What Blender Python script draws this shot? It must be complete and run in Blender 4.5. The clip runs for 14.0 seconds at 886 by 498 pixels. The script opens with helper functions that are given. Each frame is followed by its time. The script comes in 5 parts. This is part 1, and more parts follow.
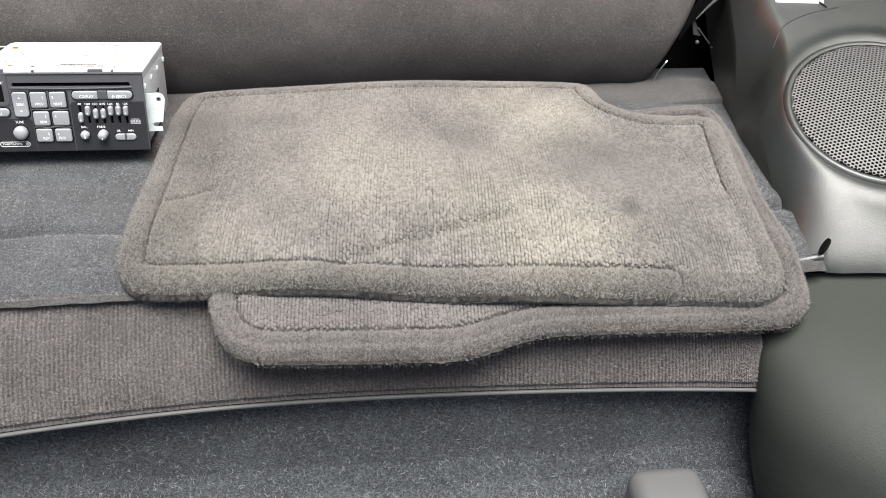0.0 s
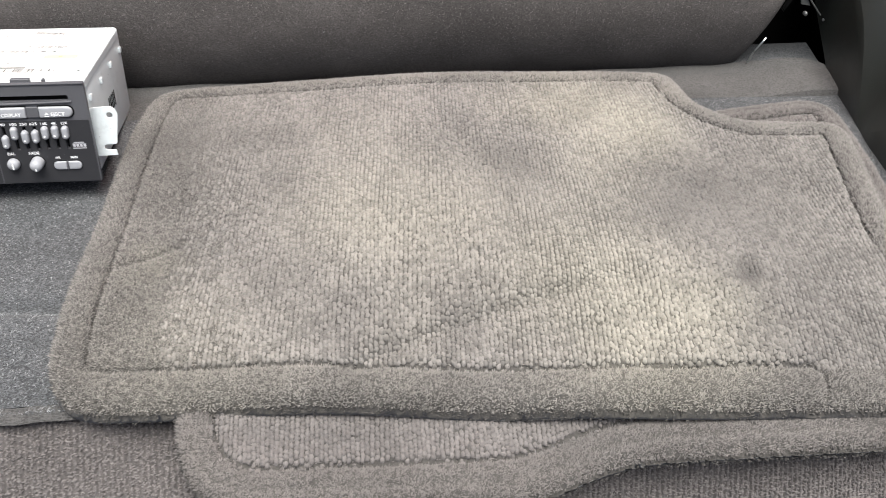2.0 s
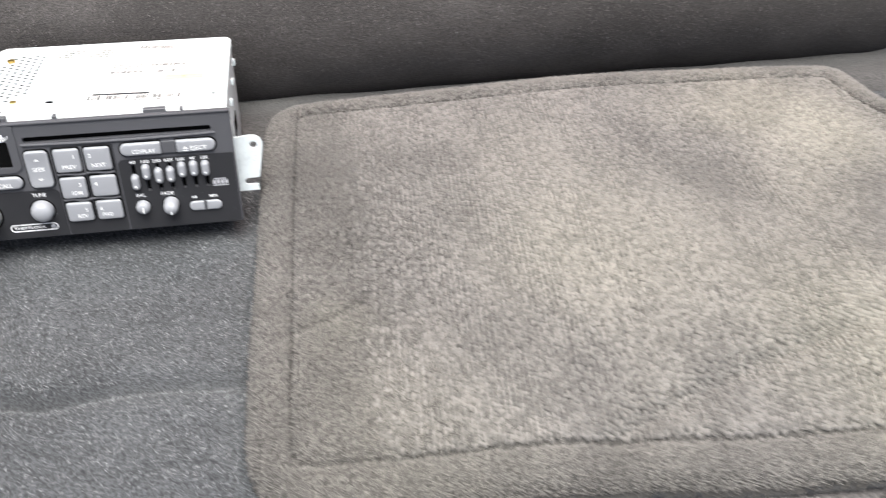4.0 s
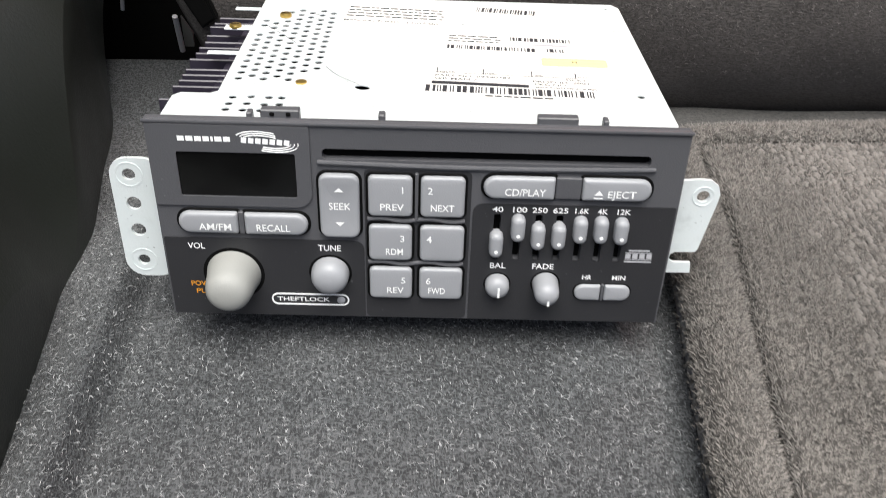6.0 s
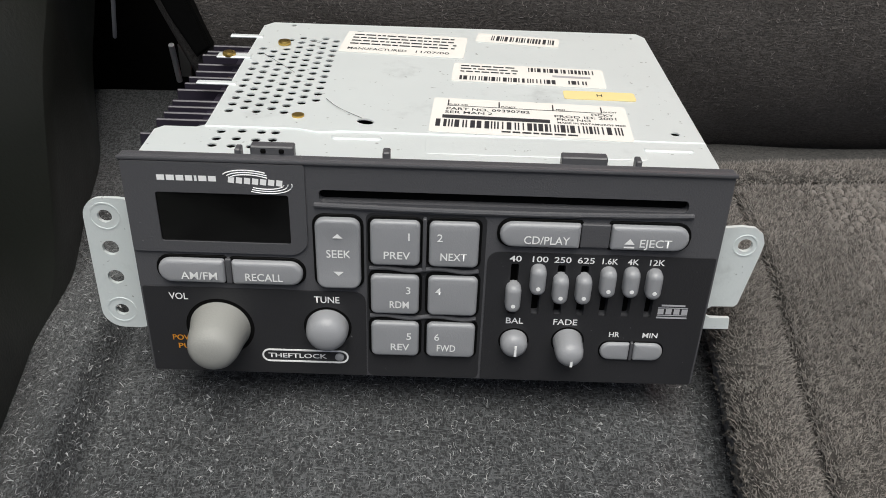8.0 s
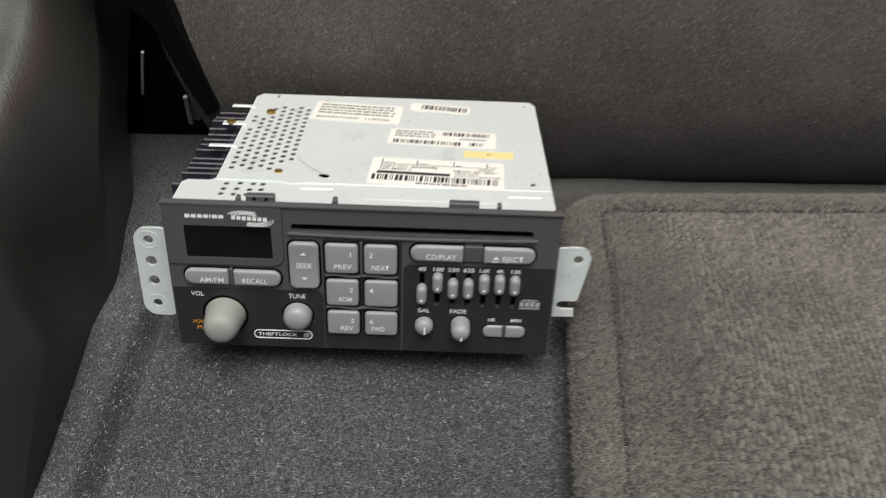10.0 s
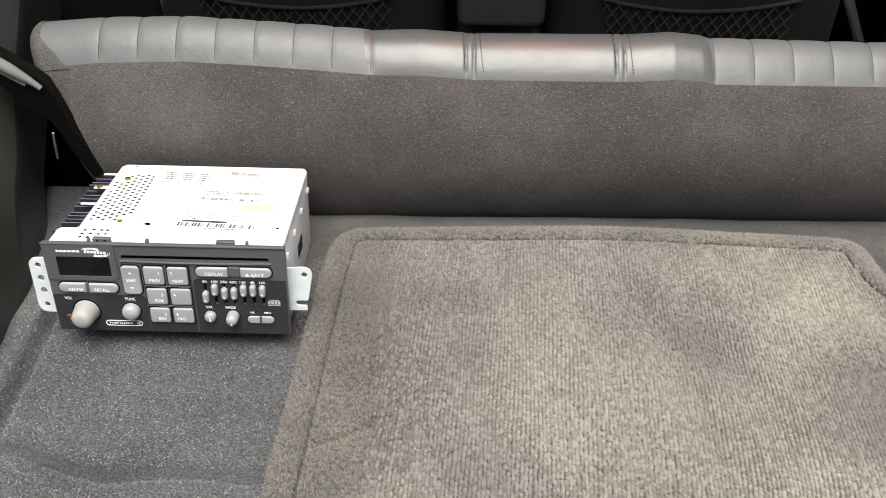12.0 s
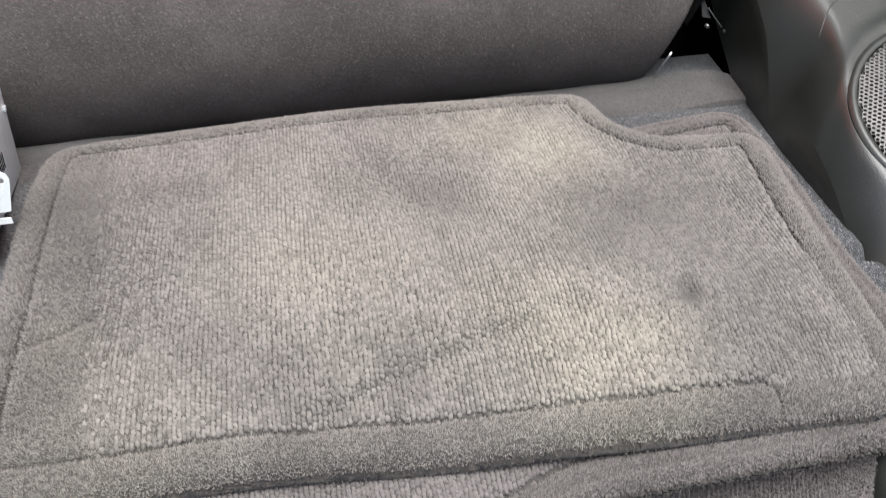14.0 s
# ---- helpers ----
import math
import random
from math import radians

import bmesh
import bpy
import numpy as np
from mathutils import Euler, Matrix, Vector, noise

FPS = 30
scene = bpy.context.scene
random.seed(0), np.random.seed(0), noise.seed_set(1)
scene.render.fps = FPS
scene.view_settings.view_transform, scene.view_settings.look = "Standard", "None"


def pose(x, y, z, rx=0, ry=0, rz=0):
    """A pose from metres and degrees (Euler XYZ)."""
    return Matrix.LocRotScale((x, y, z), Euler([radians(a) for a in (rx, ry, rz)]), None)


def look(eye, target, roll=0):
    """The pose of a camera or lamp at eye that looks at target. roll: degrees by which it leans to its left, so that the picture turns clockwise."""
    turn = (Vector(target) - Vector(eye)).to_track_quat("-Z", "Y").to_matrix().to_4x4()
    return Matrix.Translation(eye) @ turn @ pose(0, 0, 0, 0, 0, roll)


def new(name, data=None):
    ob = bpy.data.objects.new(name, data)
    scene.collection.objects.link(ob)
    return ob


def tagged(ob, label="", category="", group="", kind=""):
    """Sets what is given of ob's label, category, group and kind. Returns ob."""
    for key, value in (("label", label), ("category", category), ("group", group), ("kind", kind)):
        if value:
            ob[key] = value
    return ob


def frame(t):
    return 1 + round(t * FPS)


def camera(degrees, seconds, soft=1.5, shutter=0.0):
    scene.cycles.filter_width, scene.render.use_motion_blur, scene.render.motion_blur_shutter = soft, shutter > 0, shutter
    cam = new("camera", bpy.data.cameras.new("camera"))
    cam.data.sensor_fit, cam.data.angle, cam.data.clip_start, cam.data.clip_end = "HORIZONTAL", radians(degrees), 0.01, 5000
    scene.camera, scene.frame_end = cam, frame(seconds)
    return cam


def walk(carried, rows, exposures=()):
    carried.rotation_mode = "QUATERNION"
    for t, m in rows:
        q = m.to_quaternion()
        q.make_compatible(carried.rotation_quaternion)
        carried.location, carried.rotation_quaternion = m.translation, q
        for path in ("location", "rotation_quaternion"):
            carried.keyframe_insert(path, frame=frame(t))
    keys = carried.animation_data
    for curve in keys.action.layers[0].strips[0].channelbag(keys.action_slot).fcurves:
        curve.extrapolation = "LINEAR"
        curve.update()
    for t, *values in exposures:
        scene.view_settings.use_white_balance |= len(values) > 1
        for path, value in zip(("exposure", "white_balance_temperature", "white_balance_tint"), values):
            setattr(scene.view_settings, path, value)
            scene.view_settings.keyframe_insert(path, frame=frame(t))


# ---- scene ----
cam = camera(52.92, 14.0, soft=0.9, shutter=0.4)
METRES, EYE, TILT, LEAN, TURN = 1.5, 0.47, -35.0, -1.5, -6.2
ROWS = [
    (0.0, 0.00000, 0.00000, 0.00000, 0.000, -0.000, -0.000),
    (0.5, 0.00055, 0.02482, 0.01172, 0.546, -0.416, 0.007),
    (1.0, -0.02032, 0.07252, 0.03290, 0.783, -2.390, 0.058),
    (1.5, -0.02366, 0.11291, 0.06600, 0.700, -3.937, 0.177),
    (2.0, -0.01952, 0.15545, 0.07675, 0.578, -5.157, 0.384),
    (2.2, -0.01717, 0.16234, 0.08003, 0.405, -5.562, 0.519),
    (4.3, -0.16895, 0.25175, 0.11646, -2.569, -7.106, 2.554),
    (4.5, -0.19403, 0.28298, 0.11757, -2.501, -7.110, 2.255),
    (5.0, -0.22782, 0.35349, 0.11731, 1.778, -7.645, -0.127),
    (5.5, -0.23982, 0.38821, 0.10947, 4.972, -7.637, -2.540),
    (6.0, -0.24531, 0.40210, 0.11762, 5.961, -7.112, -3.103),
    (6.5, -0.25106, 0.41159, 0.12320, 6.190, -6.141, -3.496),
    (7.0, -0.25251, 0.41912, 0.12025, 6.296, -5.409, -3.597),
    (7.5, -0.24986, 0.42720, 0.11926, 6.358, -5.174, -3.519),
    (7.7, -0.24924, 0.42708, 0.11955, 6.480, -5.151, -3.474),
    (9.8, -0.22621, 0.35175, 0.12487, 6.321, -5.013, -3.625),
    (10.0, -0.21637, 0.33122, 0.13421, 6.398, -5.147, -3.624),
    (10.5, -0.18806, 0.28840, 0.14906, 6.381, -5.344, -3.615),
    (11.0, -0.14953, 0.23180, 0.16477, 6.633, -5.423, -3.592),
    (11.5, -0.09672, 0.18271, 0.17068, 6.961, -5.343, -3.344),
    (12.0, -0.07439, 0.16377, 0.16706, 6.679, -5.053, -2.997),
    (12.5, -0.06366, 0.16349, 0.14294, 1.924, -4.640, -0.764),
    (13.0, -0.04740, 0.16698, 0.11913, -1.303, -4.250, 1.177),
    (13.5, -0.03059, 0.16741, 0.11005, -4.011, -3.801, 2.397),
    (14.0, -0.03251, 0.17555, 0.08596, -5.934, -4.054, 4.815),
]
STOPS = ((0.0, 1.36, 6380, 8), (2.0, 1.27, 6380, 8), (4.5, 1.3, 6250, 8), (5.0, 1.1, 6250, 8), (5.5, 0.97, 6350, 7), (6.0, 0.87, 6400, 7), (6.5, 0.43, 6420, 6.5), (7.0, 0.2, 6450, 6), (7.5, 0.12, 6450, 6), (10.0, 0.07, 6600, 5), (11.0, 0.2, 6680, 6), (11.5, 0.7, 6650, 6.5), (12.0, 1.02, 6600, 7), (12.5, 1.28, 6500, 8), (14.0, 1.13, 6220, 10))
walk(cam, [(t, pose(0, 0, EYE, TILT, LEAN, TURN) @ pose(METRES * x, METRES * y, METRES * z, 90 + pitch, roll, yaw)) for t, x, y, z, yaw, pitch, roll in ROWS], STOPS)

# ---- light ----
world = bpy.data.worlds.new("sky")
scene.world = world
world.use_nodes = True
wn = world.node_tree
sky = wn.nodes.new("ShaderNodeTexSky")
sky.sky_type = "NISHITA"
sky.sun_disc = False
sky.sun_elevation = radians(74)
sky.sun_rotation = radians(165)
sky.air_density, sky.dust_density, sky.ozone_density = 0.8, 5.5, 0.8
wn.links.new(sky.outputs[0], wn.nodes["Background"].inputs[0])
wn.nodes["Background"].inputs[1].default_value = 0.085

sun_data = bpy.data.lights.new("sun", "SUN")
sun_data.energy = 2.9
sun_data.angle = radians(42)
sun_data.color = (1.0, 0.985, 0.945)
sun = new("sun", sun_data)
sun.matrix_world = look((0.05, -0.15, 3.0), (0.0, 0.8, 0.0))


# ---- building helpers ----
def mesh_of(bm, name, smooth=True):
    me = bpy.data.meshes.new(name)
    bm.normal_update()
    bm.to_mesh(me)
    bm.free()
    if smooth:
        me.shade_smooth()
    return me


def thing(name, label, category, group="", kind="", at=None):
    """An empty that holds the parts of one thing."""
    ob = new(name)
    ob.empty_display_size = 0.05
    if at is not None:
        ob.matrix_world = at
    return tagged(ob, label, category, group, kind)


def part(name, bm, material, parent=None, label="", smooth=True, sharp=35):
    """One mesh object out of a bmesh (or a mesh) under a thing or a part."""
    me = bm if isinstance(bm, bpy.types.Mesh) else mesh_of(bm, name, smooth)
    if smooth:
        me.set_sharp_from_angle(angle=radians(sharp))
    if material:
        me.materials.append(material)
    ob = new(name, me)
    if parent:
        ob.parent = parent
    if label:
        ob["label"] = label
    return ob


def from_arrays(verts, faces, name="mesh"):
    """A mesh from arrays of corners and of equal faces."""
    verts, faces = np.asarray(verts, np.float32), np.asarray(faces, np.int32)
    me = bpy.data.meshes.new(name)
    n, k = faces.shape
    me.vertices.add(len(verts))
    me.vertices.foreach_set("co", verts.ravel())
    me.loops.add(n * k)
    me.loops.foreach_set("vertex_index", faces.ravel())
    me.polygons.add(n)
    me.polygons.foreach_set("loop_start", np.arange(0, n * k, k, dtype=np.int32))
    me.update(calc_edges=True)
    me.validate()
    return me


def sheet(f, us, vs, flip=False):
    """A grid mesh of f(u, v) over two lists."""
    p = [f(u, v) for v in vs for u in us]
    w = len(us)
    q = [(j * w + i, j * w + i + 1, (j + 1) * w + i + 1, (j + 1) * w + i) for j in range(len(vs) - 1) for i in range(w - 1)]
    if flip:
        q = [a[::-1] for a in q]
    me = from_arrays(p, q)
    me.shade_smooth()
    return me


def block(size, bevel=0.002, at=(0, 0, 0), segments=3):
    bm = bmesh.new()
    bmesh.ops.create_cube(bm, size=1)
    bmesh.ops.scale(bm, vec=size, verts=bm.verts)
    if bevel:
        bmesh.ops.bevel(bm, geom=bm.edges[:], offset=bevel, segments=segments, affect="EDGES", profile=0.5)
    bmesh.ops.translate(bm, vec=at, verts=bm.verts)
    return bm


def lathe(profile, steps=32, axis="y"):
    """A turned body: profile of (radius, height) from the base to the tip; the axis points to minus y, or up z."""
    bm = bmesh.new()
    rings = []
    for r, h in profile:
        ring = []
        for k in range(steps):
            a = 2 * math.pi * k / steps
            p = (r * math.cos(a), -h, r * math.sin(a)) if axis == "y" else (r * math.cos(a), r * math.sin(a), h)
            ring.append(bm.verts.new(p))
        rings.append(ring)
    for a, b in zip(rings, rings[1:]):
        for k in range(steps):
            bm.faces.new((a[k], a[(k + 1) % steps], b[(k + 1) % steps], b[k]))
    bm.faces.new(rings[-1])
    bm.faces.new(rings[0][::-1])
    bmesh.ops.recalc_face_normals(bm, faces=bm.faces)
    return bm


def circle(cx, cy, r, n=12):
    return [(cx + r * math.cos(2 * math.pi * k / n), cy + r * math.sin(2 * math.pi * k / n)) for k in range(n)]


def inside(poly, x, y):
    """Which points lie inside an outline."""
    hit = np.zeros(len(x), bool)
    x0, y0 = poly[-1]
    for x1, y1 in poly:
        if y0 != y1:
            hit ^= ((y1 > y) != (y0 > y)) & (x < (x0 - x1) * (y - y1) / (y0 - y1) + x1)
        x0, y0 = x1, y1
    return hit


def plate(outer, holes, y0, y1, up=False):
    """A flat plate with holes. Its outline is in x, z and it reaches from y0 (front) to y1; with up, in x, y and from z = y0 to the top y1."""
    from mathutils.geometry import delaunay_2d_cdt
    loops = [[Vector(p) for p in lp] for lp in (outer, *holes)]
    flat = [p for lp in loops for p in lp]
    edges, i = [], 0
    for lp in loops:
        edges += [(i + k, i + (k + 1) % len(lp)) for k in range(len(lp))]
        i += len(lp)
    pts, _, tris, _, _, _ = delaunay_2d_cdt(flat, edges, [], 1, 1e-7)
    if holes:
        mid = np.array([sum((pts[i] for i in t), Vector((0, 0))) / len(t) for t in tris])
        gone = np.zeros(len(tris), bool)
        for lp in holes:
            gone |= inside(lp, mid[:, 0], mid[:, 1])
        tris = [t for t, g in zip(tris, gone) if not g]
    bm = bmesh.new()
    put = (lambda p, d: (p[0], p[1], d)) if up else (lambda p, d: (p[0], d, p[1]))
    va = [bm.verts.new(put(p, y0)) for p in pts]
    vb = [bm.verts.new(put(p, y1)) for p in pts]
    for t in tris:
        for vs in (va, vb):
            bm.faces.new([vs[i] for i in t])
    bm.verts.index_update()
    n = len(va)
    rim = [(e.verts[0].index, e.verts[1].index) for e in bm.edges if len(e.link_faces) == 1 and e.verts[0].index < n and e.verts[1].index < n]
    for a, b in rim:
        bm.faces.new((va[a], va[b], vb[b], vb[a]))
    bmesh.ops.recalc_face_normals(bm, faces=bm.faces)
    return bm


def tube(points, radius, steps=10):
    """A round cord along points."""
    bm = bmesh.new()
    rings = []
    pts = [Vector(p) for p in points]
    for i, p in enumerate(pts):
        d = (pts[min(i + 1, len(pts) - 1)] - pts[max(i - 1, 0)]).normalized()
        a = d.cross(Vector((0, 0, 1)) if abs(d.z) < 0.9 else Vector((1, 0, 0))).normalized()
        b = d.cross(a)
        rings.append([bm.verts.new(p + radius * (math.cos(2 * math.pi * k / steps) * a + math.sin(2 * math.pi * k / steps) * b)) for k in range(steps)])
    for r, s in zip(rings, rings[1:]):
        for k in range(steps):
            bm.faces.new((r[k], r[(k + 1) % steps], s[(k + 1) % steps], s[k]))
    bm.faces.new(rings[0][::-1])
    bm.faces.new(rings[-1])
    bmesh.ops.recalc_face_normals(bm, faces=bm.faces)
    return bm


def smooth01(x):
    x = np.clip(x, 0, 1)
    return x * x * (3 - 2 * x)


def spline(points, n, closed=False):
    """Points of a smooth curve through the given ones."""
    p = [Vector(q) for q in points]
    m = len(p)
    out = []
    for i in range(m if closed else m - 1):
        a, b, c, d = (p[(i + k) % m] if closed else p[min(max(i + k, 0), m - 1)] for k in (-1, 0, 1, 2))
        for k in range(n):
            t = k / n
            out.append(0.5 * (2 * b + (c - a) * t + (2 * a - 5 * b + 4 * c - d) * t * t + (3 * b - a - 3 * c + d) * t ** 3))
    if not closed:
        out.append(p[-1])
    return out


# ---- materials ----
def material(name):
    m = bpy.data.materials.new(name)
    m.use_nodes = True
    t = m.node_tree
    return m, t, t.nodes["Principled BSDF"]


def node(t, kind, **sets):
    n = t.nodes.new(kind)
    for key, value in sets.items():
        if key in n.inputs:
            n.inputs[key].default_value = value
    return n


def mix(t, fac, a, b):
    n = t.nodes.new("ShaderNodeMix")
    n.data_type = "RGBA"
    for sock, v in ((n.inputs[0], fac), (n.inputs[6], a), (n.inputs[7], b)):
        if isinstance(v, bpy.types.NodeSocket):
            t.links.new(v, sock)
        else:
            sock.default_value = v if not isinstance(v, tuple) else (*v, 1.0)[:4]
    return n.outputs[2]


def ramp(t, source, lo, hi):
    n = t.nodes.new("ShaderNodeMapRange")
    n.interpolation_type = "SMOOTHSTEP"
    t.links.new(source, n.inputs[0])
    n.inputs[1].default_value, n.inputs[2].default_value = lo, hi
    return n.outputs[0]


def noise_of(t, scale, detail=4.0, rough=0.55, stretch=None, turn=None, coord="Object"):
    tc = t.nodes.new("ShaderNodeTexCoord")
    n = node(t, "ShaderNodeTexNoise", Scale=scale, Detail=detail, Roughness=rough)
    src = tc.outputs[coord]
    if stretch or turn:
        mp = t.nodes.new("ShaderNodeMapping")
        t.links.new(src, mp.inputs[0])
        if stretch:
            mp.inputs["Scale"].default_value = stretch
        if turn:
            mp.inputs["Rotation"].default_value = turn
        src = mp.outputs[0]
    t.links.new(src, n.inputs["Vector"])
    return n.outputs[0]


def bump(t, bsdf, height, strength, distance):
    b = t.nodes.new("ShaderNodeBump")
    b.inputs["Strength"].default_value, b.inputs["Distance"].default_value = strength, distance
    t.links.new(height, b.inputs["Height"])
    t.links.new(b.outputs[0], bsdf.inputs["Normal"])
    return b


def plain(name, color, rough=0.5, metal=0.0, grain=0.0, grain_scale=900.0, vary=0.12, spec=0.5, dust=0.0, grime=0.0):
    """Plastic, metal or paint with slight unevenness at two scales."""
    m, t, b = material(name)
    big, small = noise_of(t, 18.0), noise_of(t, grain_scale, 2.0)
    dark = tuple(c * (1 - vary) for c in color)
    lite = tuple(min(1, c * (1 + vary)) for c in color)
    col = mix(t, big, dark, lite)
    if dust:
        col = mix(t, ramp(t, noise_of(t, 420.0, 3.0, 0.7), 0.70, 0.76), col, (dust, dust, dust))
    if grime:
        col = mix(t, ramp(t, noise_of(t, 34.0, 5.0, 0.65), 0.56, 0.74), col, tuple(c * (1 - grime) for c in color))
        col = mix(t, ramp(t, noise_of(t, 300.0, 2.0, 0.7), 0.68, 0.75), col, tuple(c * 0.55 for c in color))
    t.links.new(col, b.inputs["Base Color"])
    b.inputs["Metallic"].default_value = metal
    b.inputs["Specular IOR Level"].default_value = spec
    r = t.nodes.new("ShaderNodeMapRange")
    t.links.new(noise_of(t, 60.0), r.inputs[0])
    r.inputs[3].default_value, r.inputs[4].default_value = rough - 0.08, rough + 0.08
    t.links.new(r.outputs[0], b.inputs["Roughness"])
    if grain:
        bump(t, b, small, grain, 0.0006)
    return m


def fibre_material(name, shades, rough=0.9):
    """Single fibres, each of its own shade."""
    m, t, b = material(name)
    g = t.nodes.new("ShaderNodeNewGeometry")
    cr = t.nodes.new("ShaderNodeValToRGB")
    t.links.new(g.outputs["Random Per Island"], cr.inputs[0])
    while len(cr.color_ramp.elements) < len(shades):
        cr.color_ramp.elements.new(0.5)
    for e, (pos, c) in zip(cr.color_ramp.elements, shades):
        e.position, e.color = pos, (*c, 1)
    t.links.new(cr.outputs[0], b.inputs["Base Color"])
    b.inputs["Roughness"].default_value = rough
    b.inputs["Specular IOR Level"].default_value = 0.2
    b.inputs["Sheen Weight"].default_value = 0.08
    return m


def heather(name, dark, lite, amount=0.55, scale=420.0):
    """Needle felt of dark fibres with paler ones among them."""
    m, t, b = material(name)
    a = noise_of(t, scale, 3.0, 0.6, (1.0, 0.35, 1.0), (0, 0, 0.5))
    c = noise_of(t, scale, 3.0, 0.6, (0.35, 1.0, 1.0), (0, 0, 0.3))
    mx = t.nodes.new("ShaderNodeMath")
    mx.operation = "MAXIMUM"
    t.links.new(a, mx.inputs[0])
    t.links.new(c, mx.inputs[1])
    fleck = ramp(t, mx.outputs[0], amount, amount + 0.16)
    col = mix(t, fleck, dark, lite)
    worn = mix(t, ramp(t, noise_of(t, 9.0, 4.0), 0.35, 0.75), (0.8, 0.8, 0.8), (1.2, 1.2, 1.2))
    mu = t.nodes.new("ShaderNodeMix")
    mu.data_type, mu.blend_type = "RGBA", "MULTIPLY"
    mu.inputs[0].default_value = 1.0
    t.links.new(col, mu.inputs[6])
    t.links.new(worn, mu.inputs[7])
    t.links.new(mu.outputs[2], b.inputs["Base Color"])
    b.inputs["Roughness"].default_value = 0.95
    b.inputs["Specular IOR Level"].default_value = 0.15
    b.inputs["Sheen Weight"].default_value = 0.04
    bump(t, b, mx.outputs[0], 0.7, 0.002)
    return m


def tufted(name, base, worn, blots=(), singles=False, spread=0.31, soil_and_shade=()):
    """Cut pile: shades of one colour from tuft to tuft, with faded blots (x, y, radius, strength)."""
    m, t, b = material(name)
    if singles:
        tuft = t.nodes.new("ShaderNodeNewGeometry").outputs["Random Per Island"]
    else:
        tuft = noise_of(t, 330.0, 2.0, 0.6)
    patch = noise_of(t, 14.0, 4.0, 0.6)
    col = mix(t, ramp(t, tuft, 0.1, 0.9), tuple(c * (1 - spread) for c in base), tuple(c * (1 + spread) for c in base))
    tc = t.nodes.new("ShaderNodeTexCoord")
    wob = t.nodes.new("ShaderNodeTexNoise")
    wob.inputs["Scale"].default_value, wob.inputs["Detail"].default_value = 12.0, 3.0
    t.links.new(tc.outputs["Object"], wob.inputs["Vector"])
    off = t.nodes.new("ShaderNodeVectorMath")
    off.operation = "MULTIPLY_ADD"
    t.links.new(wob.outputs["Color"], off.inputs[0])
    off.inputs[1].default_value = (0.06, 0.06, 0.0)
    t.links.new(tc.outputs["Object"], off.inputs[2])
    flat = t.nodes.new("ShaderNodeVectorMath")
    flat.operation = "MULTIPLY"
    t.links.new(off.outputs[0], flat.inputs[0])
    flat.inputs[1].default_value = (1, 1, 0)

    def spots(marks):
        """The sum of soft round marks, between 0 and 1."""
        total = None
        for x, y, r, s in marks:
            d = t.nodes.new("ShaderNodeVectorMath")
            d.operation = "DISTANCE"
            t.links.new(flat.outputs[0], d.inputs[0])
            d.inputs[1].default_value = (x + 0.03, y + 0.03, 0)
            mr = t.nodes.new("ShaderNodeMapRange")
            mr.interpolation_type = "SMOOTHSTEP"
            t.links.new(d.outputs["Value"], mr.inputs[0])
            mr.inputs[1].default_value, mr.inputs[2].default_value = 0.0, r * 1.25
            mr.inputs[3].default_value, mr.inputs[4].default_value = s, 0.0
            if total is None:
                total = mr.outputs[0]
            else:
                ad = t.nodes.new("ShaderNodeMath")
                ad.operation = "ADD"
                t.links.new(total, ad.inputs[0])
                t.links.new(mr.outputs[0], ad.inputs[1])
                total = ad.outputs[0]
        if total is None:
            return None
        cl = t.nodes.new("ShaderNodeClamp")
        t.links.new(total, cl.inputs[0])
        return cl.outputs[0]

    total = spots(blots)
    if total is not None:
        fade = mix(t, ramp(t, tuft, 0.1, 0.9), tuple(c * (1 - 0.85 * spread) for c in worn), tuple(c * (1 + 0.85 * spread) for c in worn))
        col = mix(t, total, col, fade)
    # Darkens by soil marks and by the fold's painted shade alike.
    dark_marks = spots(soil_and_shade)
    if dark_marks is not None:
        col = mix(t, dark_marks, col, tuple(0.60 * c for c in base))
    mu = t.nodes.new("ShaderNodeMix")
    mu.data_type, mu.blend_type = "RGBA", "MULTIPLY"
    mu.inputs[0].default_value = 1.0
    t.links.new(col, mu.inputs[6])
    t.links.new(mix(t, ramp(t, patch, 0.3, 0.7), (0.86, 0.86, 0.86), (1.10, 1.10, 1.10)), mu.inputs[7])
    t.links.new(mu.outputs[2], b.inputs["Base Color"])
    b.inputs["Roughness"].default_value = 1.0
    b.inputs["Specular IOR Level"].default_value = 0.1
    b.inputs["Sheen Weight"].default_value = 0.15
    if not singles:
        bump(t, b, tuft, 0.5, 0.0015)
    return m


